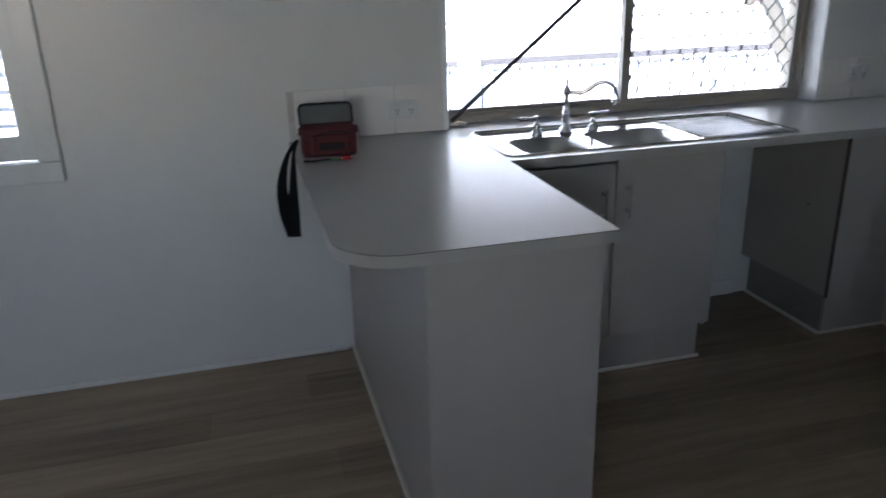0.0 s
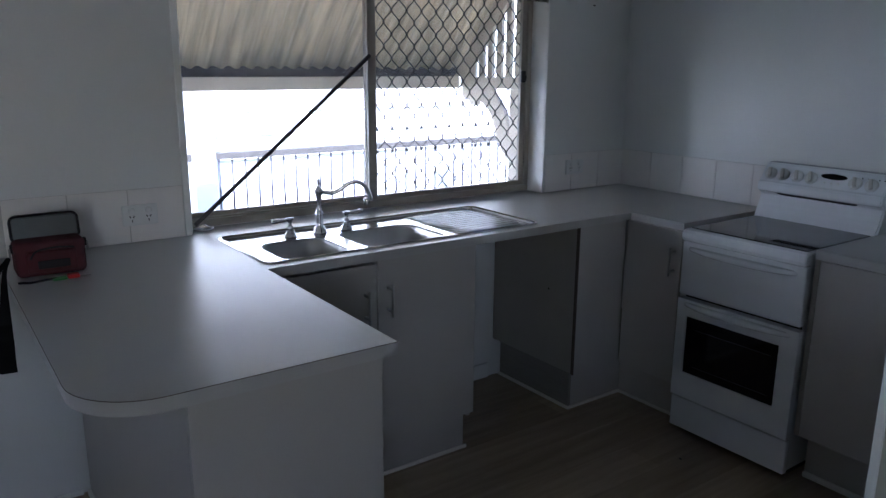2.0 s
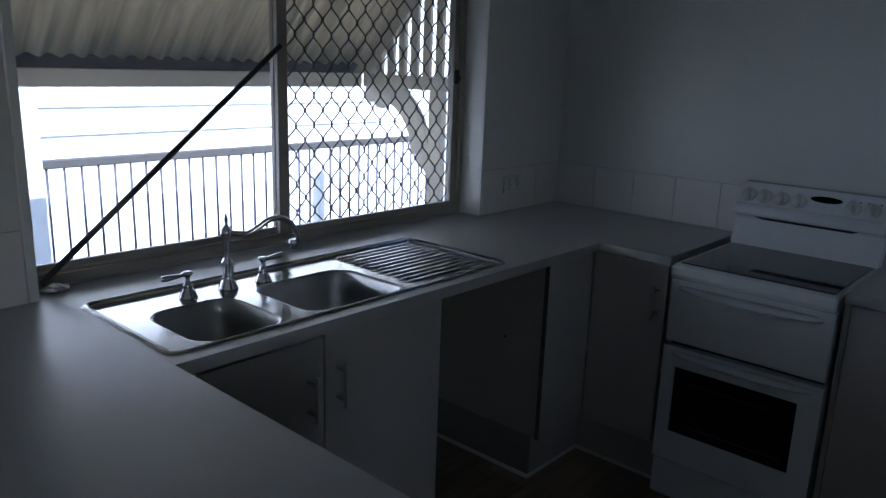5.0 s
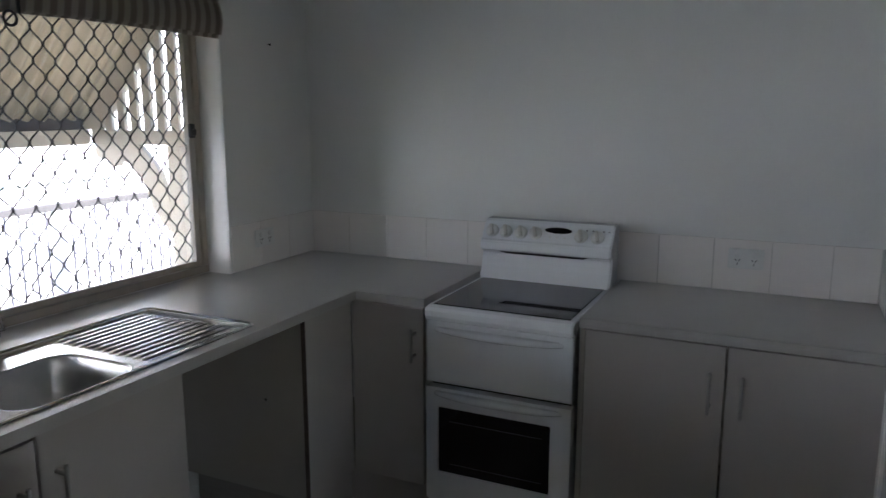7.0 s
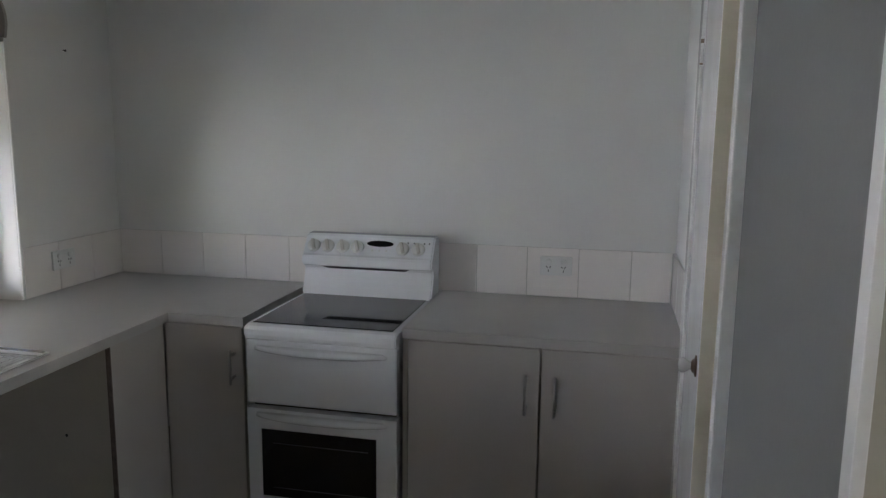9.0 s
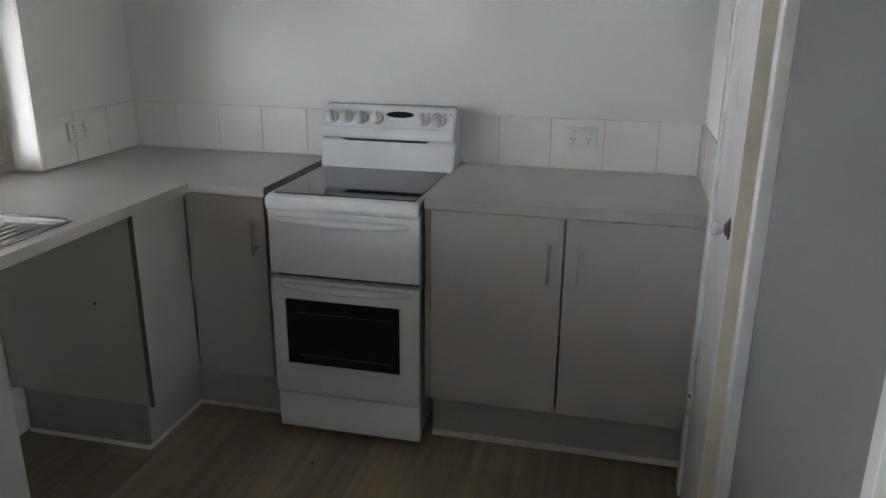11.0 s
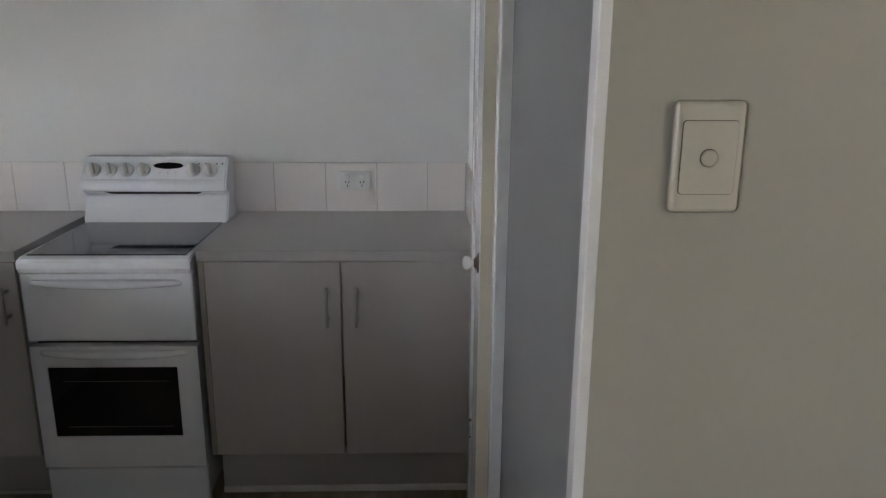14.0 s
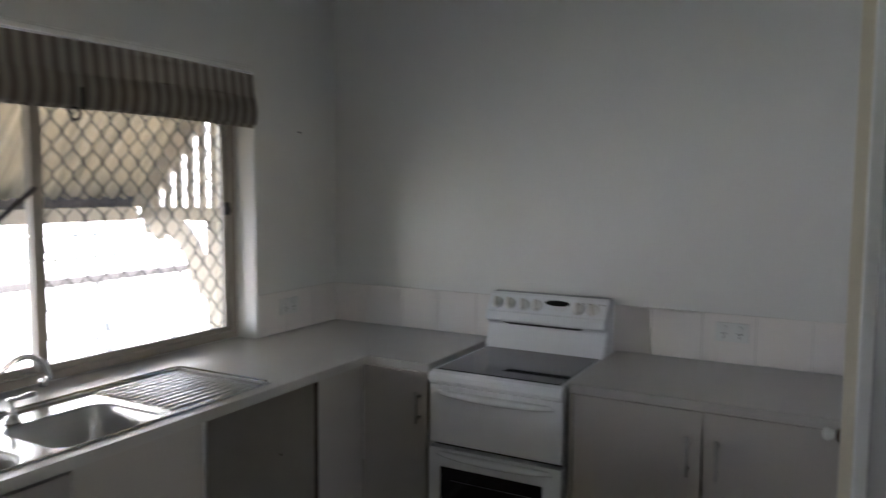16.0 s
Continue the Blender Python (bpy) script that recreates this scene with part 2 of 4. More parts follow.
def lathe(bm, prof, at, direction=(0, 0, 1), n=20):
    """Rings of (radius, height) about an axis at a point."""
    q = Vector(direction).to_track_quat("Z", "Y").to_matrix().to_4x4()
    m = Matrix.Translation(at) @ q
    rings = [[bm.verts.new(m @ Vector((r * math.cos(2 * math.pi * k / n), r * math.sin(2 * math.pi * k / n), h))) for k in range(n)] for r, h in prof]
    for a, b in zip(rings, rings[1:]):
        for k in range(n):
            f = bm.faces.new((a[k], a[(k + 1) % n], b[(k + 1) % n], b[k]))
            f.smooth = True
    bm.faces.new(rings[0][::-1])
    bm.faces.new(rings[-1])
    return bm


def rounded(x0, x1, y0, y1, r, n=6):
    pts = []
    for cx, cy, a in ((x1 - r, y1 - r, 0), (x0 + r, y1 - r, 90), (x0 + r, y0 + r, 180), (x1 - r, y0 + r, 270)):
        for k in range(n + 1):
            t = radians(a + 90 * k / n)
            pts.append((cx + r * math.cos(t), cy + r * math.sin(t)))
    return pts


def smooth_path(pts, n=6):
    """A soft curve through pts."""
    P = [Vector(p) for p in pts]
    P = [P[0] * 2 - P[1]] + P + [P[-1] * 2 - P[-2]]
    out = []
    for i in range(1, len(P) - 2):
        a, b, c, d = P[i - 1:i + 3]
        for k in range(n):
            t = k / n
            out.append(0.5 * ((2 * b) + (c - a) * t + (2 * a - 5 * b + 4 * c - d) * t * t + (3 * b - a - 3 * c + d) * t ** 3))
    out.append(P[-2])
    return out


def origin(ob):
    m = Vector()
    while ob:
        m += ob.location
        ob = ob.parent
    return m


def thing(name, at, label, category, group=""):
    e = new(name)
    e.location = at
    return tagged(e, label, category, group)


def part(name, bm, mat, parent, label=""):
    """Links a bmesh, whose points are in world places, as one mesh under a thing or a part."""
    o = origin(parent)
    bmesh.ops.translate(bm, verts=bm.verts, vec=-o)
    me = bpy.data.meshes.new(name)
    bm.to_mesh(me)
    bm.free()
    me.materials.append(mat)
    ob = new(name, me)
    ob.parent = parent
    return tagged(ob, label) if label else ob


def structure(name, bm, mat, label, category=""):
    me = bpy.data.meshes.new(name)
    bm.to_mesh(me)
    bm.free()
    me.materials.append(mat)
    return tagged(new(name, me), label, category, "", "structure")


def shared(name, me, parent, at):
    ob = new(name, me)
    ob.parent = parent
    ob.location = at
    return ob


# ---- the place in numbers ----
TOP_Z, EDGE, SINK_DROP = 0.90, 0.032, 0.008
WIN_Y0, WIN_Y1, WIN_Z1 = -2.305, -0.575, 2.04
RIGHT_X, NIB_Y = 2.282, -2.050
KITCHEN_X = 2.298
SH_Y0, SH_Y1, SH_Z0, SH_Z1 = -5.30, -3.80, 0.90, 2.06
DOOR_Y0, DOOR_Y1, DOOR_Z = -1.255, -0.665, 2.04


# ---- the shell ----
def walls():
    t = -0.16
    bm = bmesh.new()
    box(bm, t, 0, WIN_Y1, 0.0, 0, CEIL_Z)
    box(bm, t, 0, WIN_Y0, WIN_Y1, 0, TOP_Z - EDGE)
    box(bm, t, -0.1025, WIN_Y0, WIN_Y1, TOP_Z - EDGE, TOP_Z + 0.001)
    box(bm, t, 0, WIN_Y0, WIN_Y1, WIN_Z1, CEIL_Z)
    box(bm, t, 0, SH_Y1, WIN_Y0, 0, CEIL_Z)
    box(bm, t, 0, SH_Y0, SH_Y1, 0, SH_Z0)
    box(bm, t, 0, SH_Y0, SH_Y1, SH_Z1, CEIL_Z)
    box(bm, t, 0, ROOM_Y, SH_Y0, 0, CEIL_Z)
    west = structure("wall_west", bm, WALL, "white painted kitchen wall with the window", "wall")
    north = structure("wall_north", boxed(-0.16, ROOM_X + 0.12, 0, 0.12, 0, CEIL_Z), WALL, "white painted wall behind the stove", "wall")
    bm = bmesh.new()
    x0, x1 = RIGHT_X, RIGHT_X + 0.10
    box(bm, KITCHEN_X, x1, DOOR_Y1, 0, 0, CEIL_Z)
    box(bm, x0, x1, DOOR_Y0, DOOR_Y1, DOOR_Z, CEIL_Z)
    # darker than the other walls by colour, which includes its shade
    structure("wall_side", boxed(2.2965, x1, -2.018, DOOR_Y0 - 0.0205, 0, CEIL_Z), SIDE, "grey wall between cupboard door and room corner, dimness put into its colour", "wall")
    east = structure("wall_east_kitchen", bm, WALL, "pale painted kitchen side wall with a cupboard door", "wall")
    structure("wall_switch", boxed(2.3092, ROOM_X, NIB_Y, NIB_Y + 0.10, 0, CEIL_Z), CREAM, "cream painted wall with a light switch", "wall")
    structure("wall_pantry_back", boxed(x1 + 0.5, x1 + 0.6, NIB_Y + 0.10, 0, 0, CEIL_Z), WALL, "plain wall behind the cupboard", "wall")
    # wall out of view; its opening is added to hold the fill lamp
    bm = bmesh.new()
    box(bm, ROOM_X, ROOM_X + 0.12, ROOM_Y, -5.2, 0, CEIL_Z)
    box(bm, ROOM_X, ROOM_X + 0.12, -4.0, NIB_Y + 0.1, 0, CEIL_Z)
    box(bm, ROOM_X, ROOM_X + 0.12, -5.2, -4.0, 0, 1.0)
    box(bm, ROOM_X, ROOM_X + 0.12, -5.2, -4.0, 2.1, CEIL_Z)
    structure("wall_east", bm, WALL, "white painted living room wall, unseen, with an opening added for fill light", "wall")
    # unseen slab, added to block sun at the east opening
    structure("sun_block_slab", boxed(ROOM_X + 0.13, ROOM_X + 3.6, ROOM_Y - 1.5, NIB_Y + 2, 2.4, 2.46), CEIL, "unseen slab added to keep sun out of the east opening", "ceiling")
    structure("wall_south", boxed(-0.16, ROOM_X + 0.12, ROOM_Y - 0.12, ROOM_Y, 0, CEIL_Z), WALL, "white painted living room wall", "wall")
    structure("ceiling", boxed(-0.16, ROOM_X + 0.12, ROOM_Y - 0.12, 0.12, CEIL_Z, CEIL_Z + 0.1), CEIL, "white painted ceiling", "ceiling")
    fl = structure("floor", boxed(-0.16, ROOM_X + 0.12, ROOM_Y - 0.12, 0.12, -0.12, -0.004), DARK, "grey-brown wood-look plank floor", "floor")
    return west, north, east, fl


WEST, NORTH, EAST, FLOOR = walls()

# nib trim and door surround
structure("trim_nib", boxed(2.2950, 2.3090, NIB_Y - 0.002, -2.018, 0, CEIL_Z, bevel=0.002), TRIM, "white gloss painted corner trim", "trim")


def door_surround():
    bm = bmesh.new()
    for y0, y1, xb in ((DOOR_Y1, DOOR_Y1 + 0.062, KITCHEN_X - 0.001), (DOOR_Y0 - 0.062, DOOR_Y0 - 0.020, 2.3000)):
        box(bm, RIGHT_X - 0.012, xb, y0, y1, 0, DOOR_Z + 0.06, bevel=0.004)
    box(bm, RIGHT_X - 0.016, RIGHT_X - 0.001, DOOR_Y0 - 0.020, DOOR_Y1, DOOR_Z + 0.002, DOOR_Z + 0.06, bevel=0.004)
    structure("trim_door", bm, TRIM, "white gloss painted door architrave", "trim")
    bm = boxed(RIGHT_X - 0.004, RIGHT_X + 0.1, DOOR_Y0 - 0.0195, DOOR_Y0 - 0.002, 0, DOOR_Z, bevel=0.002)
    structure("door_jamb", bm, TRIM, "white painted door jamb", "trim")


door_surround()


def cupboard_door():
    hinge = Vector((RIGHT_X - 0.002, DOOR_Y1 - 0.004, 0))
    e = thing("door_1", hinge, "white gloss painted cupboard door, slightly ajar, with a porcelain knob", "door")
    w = 0.572
    leaf = part("leaf", box(bmesh.new(), hinge.x - 0.001, hinge.x + 0.034, hinge.y - w, hinge.y, 0.008, DOOR_Z - 0.006, bevel=0.002), TRIM, e)
    part("edge", boxed(hinge.x, hinge.x + 0.033, hinge.y - w - 0.0025, hinge.y - w - 0.0003, 0.01, DOOR_Z - 0.008), CREAM_TRIM, leaf, "cream painted door edge")
    k = Vector((hinge.x - 0.001, hinge.y - w + 0.065, 1.025))
    kn = part("knob", lathe(bmesh.new(), [(0.006, 0.0), (0.0065, 0.012), (0.011, 0.017), (0.0155, 0.024), (0.0168, 0.030), (0.014, 0.036), (0.005, 0.039)], k, (-1, 0, 0)), PORCELAIN, e, "white porcelain knob")
    part("rosette", lathe(bmesh.new(), [(0.024, 0.0), (0.024, 0.003), (0.017, 0.005), (0.014, 0.009), (0.009, 0.012)], k, (-1, 0, 0)), BRONZE, kn, "aged brass rosette")
    for z in (0.33, 1.74):
        bm = tube(bmesh.new(), [(hinge.x - 0.006, hinge.y + 0.004, z - 0.035), (hinge.x - 0.006, hinge.y + 0.004, z + 0.035)], 0.0045)
        for s in (-0.037, 0.037):
            tube(bm, [(hinge.x - 0.006, hinge.y + 0.004, z + s - 0.003), (hinge.x - 0.006, hinge.y + 0.004, z + s + 0.003)], 0.006)
        box(bm, hinge.x - 0.0035, hinge.x - 0.001, hinge.y - 0.022, hinge.y, z - 0.035, z + 0.035)
        hg = part("hinge", bm, TRIM, e, "painted door hinge")
        bm = bmesh.new()
        for s in (-0.034, 0.028):
            tube(bm, [(hinge.x - 0.0065, hinge.y + 0.004, z + s - 0.005), (hinge.x - 0.0065, hinge.y + 0.004, z + s + 0.005)], 0.0052, n=8)
        part("knuckle", bm, RUST, hg, "rusty hinge knuckles")
    e.rotation_euler = (0, 0, radians(-3.4))


cupboard_door()


# skirtings
def skirting(name, x0, x1, y0, y1, h, mat=TRIM, label="white gloss painted skirting board"):
    bm = boxed(x0, x1, y0, y1, 0, h, bevel=0.003)
    structure(name, bm, mat, label, "baseboard")


skirting("baseboard_west", 0.001, 0.016, ROOM_Y, -2.765, 0.020, TRIM, "thin white painted skirting strip")
skirting("baseboard_void", 0.001, 0.013, -1.425, -0.900, 0.075)
skirting("baseboard_switch_wall", 2.3100, ROOM_X, NIB_Y - 0.015, NIB_Y - 0.001, 0.095)
skirting("baseboard_side_wall", 2.2845, 2.296, -2.019, DOOR_Y0 - 0.063, 0.095)


# ---- kitchen window ----
def kitchen_window():
    e = thing("window_1", (-0.12, (WIN_Y0 + WIN_Y1) / 2, TOP_Z), "beige aluminium sliding window with two panes above the sink", "window")
    e["kind"] = "structure"
    x0, x1 = -0.158, -0.102
    z0, z1, y0, y1 = TOP_Z + 0.002, WIN_Z1 - 0.002, WIN_Y0 + 0.002, WIN_Y1 - 0.002
    bm = bmesh.new()
    box(bm, x0, x1, y0, y1, z0, z0 + 0.030, bevel=0.002)
    box(bm, x0 + 0.002, x1 - 0.012, y0 + 0.02, y1 - 0.02, z0 + 0.030, z0 + 0.0355)
    box(bm, x0, x1, y0, y1, z1 - 0.03, z1, bevel=0.002)
    box(bm, x0, x1, y0, y0 + 0.022, z0 + 0.0305, z1 - 0.0305, bevel=0.002)
    box(bm, x0, x1, y1 - 0.026, y1, z0 + 0.0305, z1 - 0.0305, bevel=0.002)
    part("window_frame", bm, ALU, e)
    ym = -1.470
    for nm, a, b, xx in (("sash", y0 + 0.023, ym + 0.012, -0.148), ("sash", ym - 0.020, y1 - 0.027, -0.122)):
        bm = bmesh.new()
        lo, hi = z0 + 0.035, z1 - 0.031
        box(bm, xx - 0.009, xx + 0.009, a, a + (0.014 if xx < -0.13 else 0.040), lo, hi, bevel=0.0015)
        box(bm, xx - 0.009, xx + 0.009, b - (0.030 if xx < -0.13 else 0.028), b, lo, hi, bevel=0.0015)
        box(bm, xx - 0.008, xx + 0.008, a + 0.014, b - 0.028, lo, lo + 0.016, bevel=0.0015)
        box(bm, xx - 0.008, xx + 0.008, a + 0.014, b - 0.028, hi - 0.022, hi, bevel=0.0015)
        s = part(nm, bm, ALU, e)
        g = part("pane", boxed(xx - 0.002, xx + 0.002, a + 0.012, b - 0.026, lo + 0.012, hi - 0.018), GLASS, s, "clear glass")
        g.visible_shadow = False
    bm = boxed(-0.113, -0.098, y1 - 0.060, y1 - 0.036, 1.435, 1.490, bevel=0.004)
    box(bm, -0.100, -0.086, y1 - 0.054, y1 - 0.042, 1.445, 1.470, bevel=0.003)
    part("latch", bm, BLACK, e, "black plastic window latch")


kitchen_window()
bm = bmesh.new()
box(bm, -0.001, 0.010, WIN_Y0 - 0.026, WIN_Y0 - 0.001, TOP_Z + 0.001, WIN_Z1 + 0.02, bevel=0.003)
box(bm, -0.001, 0.008, WIN_Y1 + 0.001, WIN_Y1 + 0.013, TOP_Z + 0.001, WIN_Z1 + 0.02, bevel=0.003)
box(bm, -0.001, 0.012, WIN_Y0, WIN_Y1, WIN_Z1 + 0.001, WIN_Z1 + 0.02, bevel=0.003)
structure("trim_window", bm, TRIM, "thin white painted window trim", "trim")


def security_grille():
    """Wavy bars that meet in pairs, so that they leave drop-shaped openings."""
    y0, y1, z0, z1 = -1.425, WIN_Y1 - 0.01, TOP_Z + 0.016, WIN_Z1 - 0.03
    x = -0.176
    e = thing("security_grille", (x, (y0 + y1) / 2, z0), "dark metal diamond security grille outside the window", "window grille")
    bm = bmesh.new()
    for a, b in ((y0 - 0.022, y0), (y1 + 0.0, y1 + 0.022)):
        box(bm, x - 0.010, x + 0.010, a, b, z0 - 0.02, z1 + 0.02, bevel=0.002)
    for a, b in ((z0 - 0.02, z0), (z1, z1 + 0.02)):
        box(bm, x - 0.010, x + 0.010, y0, y1, a, b, bevel=0.002)
    part("frame", bm, ALU, e, "beige aluminium frame")
    w, h, yj, zj = 0.0395, 0.1017, -1.372, 1.187
    bm = bmesh.new()
    for k in range(-2, int((y1 - yj) / w) + 2):
        mid, phase = yj + (k + 0.5) * w, zj - (h / 2) * (k % 2)
        pts, z = [], z0
        while z <= z1 + 0.001:
            u = abs(((z - phase) / h) % 1.0 - 0.5) * 2
            c = min(1, max(0, (u - 0.15) / 0.70))
            c = 0.70 * c + 0.30 * c * c * (3 - 2 * c)
            y = mid + (w / 2 - 0.0022) * (1 - 2 * c)
            pts.append((x + (0.0012 if k % 2 else -0.0012), min(max(y, y0), y1), z))
            z += h / 16
        if y0 - w / 2 < mid < y1 + w / 2:
            tube(bm, pts, 0.0030, n=5)
    part("mesh", bm, GRILLE, e, "dark powder-coated diamond mesh")


security_grille()


def roman_blind():
    y0, y1 = WIN_Y0 - 0.03, -0.612
    e = thing("roman_blind", (0.03, (y0 + y1) / 2, 1.80), "grey and cream striped roman blind, drawn up", "blind")
    part("headrail", boxed(0.014, 0.046, y0, y1, 2.026, 2.045, bevel=0.004), TRIM, e, "white headrail")
    for z0, z1, x, k in ((1.803, 2.022, 0.040, 1), (1.812, 1.925, 0.052, 0)):
        bm = bmesh.new()
        ny, nz = 90, 10
        g = []
        for i in range(ny + 1):
            row = []
            y = y0 + (y1 - y0) * i / ny
            for j in range(nz + 1):
                u = j / nz
                z = z0 + (z1 - z0) * u + 0.004 * math.sin(y * 5.0 + k)
                xx = x + 0.010 * math.sin(math.pi * (1 - u)) + 0.0025 * math.sin(y * 37 + k * 2) * (1 - u) + 0.002 * noise.noise(Vector((y * 9, z * 12, k)))
                row.append(bm.verts.new((xx, y, z)))
            g.append(row)
        for a, b in zip(g, g[1:]):
            for j in range(nz):
                f = bm.faces.new((a[j], b[j], b[j + 1], a[j + 1]))
                f.smooth = True
        bmesh.ops.solidify(bm, geom=bm.faces[:], thickness=0.003)
        part("fold", bm, FABRIC, e)
    ring = [(0.072, -1.455 + 0.019 * math.cos(a), 1.786 + 0.019 * math.sin(a)) for a in [2 * math.pi * i / 20 for i in range(20)]]
    part("ring", tube(bmesh.new(), ring, 0.0042, n=8, closed=True), BLACK, e, "dark pull ring")
    part("pull_tab", boxed(0.068, 0.076, -1.432, -1.424, 1.800, 1.872, bevel=0.002), BLACK, e, "dark pull cord")


roman_blind()

# stay bar leaning across the pane
e = thing("window_bar", (-0.09, -2.26, 0.915), "dark wooden bar leaning across the open window pane", "window bar")
part("bar", tube(bmesh.new(), [(-0.088, -2.268, 0.916), (-0.092, -1.492, 1.552)], 0.0085, n=10), RAIL, e)
e = thing("sink_plug", (-0.085, -2.235, TOP_Z), "small chrome sink plug on the sill", "sink plug")
part("plug", lathe(bmesh.new(), [(0.034, 0.0), (0.039, 0.005), (0.036, 0.012), (0.016, 0.017), (0.007, 0.022)], (-0.062, -2.245, TOP_Z + 0.0005)), CHROME, e)


# ---- shuttered window ----
def shutters():
    e = thing("window_2", (0.0, (SH_Y0 + SH_Y1) / 2, SH_Z0), "white painted window with angled shutter blades", "window")
    e["kind"] = "structure"
    bm = bmesh.new()
    a, b, c, d = SH_Y0 - 0.06, SH_Y1 + 0.075, SH_Z0 - 0.075, SH_Z1 + 0.06
    box(bm, 0.001, 0.028, a, b, c, SH_Z0 - 0.001, bevel=0.004)
    box(bm, 0.001, 0.028, a, b, SH_Z1 + 0.001, d, bevel=0.004)
    box(bm, 0.001, 0.028, a, SH_Y0 - 0.001, SH_Z0, SH_Z1, bevel=0.004)
    box(bm, 0.001, 0.028, SH_Y1 + 0.001, b, SH_Z0, SH_Z1, bevel=0.004)
    part("window_frame", bm, TRIM, e)
    mid = (SH_Y0 + SH_Y1) / 2
    for p0, p1 in ((SH_Y0 + 0.004, mid - 0.002), (mid + 0.002, SH_Y1 - 0.004)):
        bm = bmesh.new()
        box(bm, -0.030, -0.004, p0, p0 + 0.05, SH_Z0 + 0.004, SH_Z1 - 0.004, bevel=0.003)
        box(bm, -0.030, -0.004, p1 - 0.05, p1, SH_Z0 + 0.004, SH_Z1 - 0.004, bevel=0.003)
        box(bm, -0.030, -0.004, p0 + 0.05, p1 - 0.05, SH_Z0 + 0.004, SH_Z0 + 0.09, bevel=0.003)
        box(bm, -0.030, -0.004, p0 + 0.05, p1 - 0.05, SH_Z1 - 0.09, SH_Z1 - 0.004, bevel=0.003)
        s = part("shutter", bm, TRIM, e)
        z = SH_Z0 + 0.125
        while z < SH_Z1 - 0.11:
            bm = bmesh.new()
            c1, s1 = math.cos(radians(25)) * 0.030, math.sin(radians(25)) * 0.030
            prism(bm, [(-0.017 - c1, z - s1), (-0.017, z - 0.004), (-0.017 + c1, z + s1), (-0.017, z + 0.004)], "y", p0 + 0.052, p1 - 0.052)
            part("blade", bm, TRIM, s)
            z += 0.058


shutters()


# ---- worktops ----
def worktop():
    e = thing("kitchen_worktop", (0.3, -1.2, TOP_Z - EDGE), "grey-beige laminate worktop with squared edges", "worktop")
    z0, z1 = TOP_Z - EDGE, TOP_Z
    sx0, sx1, sy0, sy1 = 0.118, 0.535, -2.235, -1.105
    outer = [(0.002, -0.008), (0.876, -0.008), (0.876, -0.6), (0.6, -0.6), (0.6, -2.2655), (-0.101, -2.2655), (-0.101, WIN_Y1 - 0.001), (0.002, WIN_Y1 - 0.001)]
    hole = [(sx0, sy0), (sx1, sy0), (sx1, sy1), (sx0, sy1)]
    bm = bmesh.new()
    loops = []
    for z in (z0, z1):
        es = []
        for pts in (outer, hole):
            vs = [bm.verts.new((x, y, z)) for x, y in pts]
            loops.append(vs)
            es += [bm.edges.new((vs[i], vs[(i + 1) % len(vs)])) for i in range(len(vs))]
        bmesh.ops.triangle_fill(bm, edges=es, use_beauty=True, normal=(0, 0, 1))
    for a, b in ((loops[0], loops[2]), (loops[1], loops[3])):
        for i in range(len(a)):
            j = (i + 1) % len(a)
            bm.faces.new((a[i], a[j], b[j], b[i]))
    bmesh.ops.recalc_face_normals(bm, faces=bm.faces)
    part("sink_run", bm, TOP, e)
    r, n = 0.16, 14
    pts = [(0.002, -2.936)] + [(1.358 - r + r * math.sin(radians(90 * k / n)), -2.936 + r - r * math.cos(radians(90 * k / n))) for k in range(n + 1)] + [(1.358, -2.266), (-0.101, -2.266), (-0.101, WIN_Y0 + 0.001), (0.002, WIN_Y0 + 0.001)]
    bar = part("breakfast_bar", prism(bmesh.new(), pts, "z", z0, z1), TOP, e)
    seam = [Vector((x, y, z1 - 0.0012)) for x, y in pts[:n + 3]]
    seam[0].x += 0.004
    part("edge_seam", tube(bmesh.new(), seam, 0.0011, n=6), CHIP, bar, "thin dark seam of the laminate edge")
    part("stove_run", boxed(1.424, KITCHEN_X - 0.002, -0.6, -0.008, z0, z1, bevel=0.0015), TOP, e)


worktop()


def handle(parent, x, y, z, axis, length=0.088):
    """A bow handle of bar and two standoffs. axis: the way it stands off its door."""
    d = Vector(axis)
    p = Vector((x, y, z))
    h = length / 2
    bm = bmesh.new()
    tube(bm, [p + d * 0.034 + Vector((0, 0, -h - 0.016)), p + d * 0.034 + Vector((0, 0, h + 0.016))], 0.0050, n=10)
    for s in (-h + 0.004, h - 0.004):
        tube(bm, [p + Vector((0, 0, s)) + d * 0.001, p + Vector((0, 0, s)) + d * 0.034], 0.0056, n=8)
    return part("handle", bm, NICKEL, parent, "satin nickel bar handle")


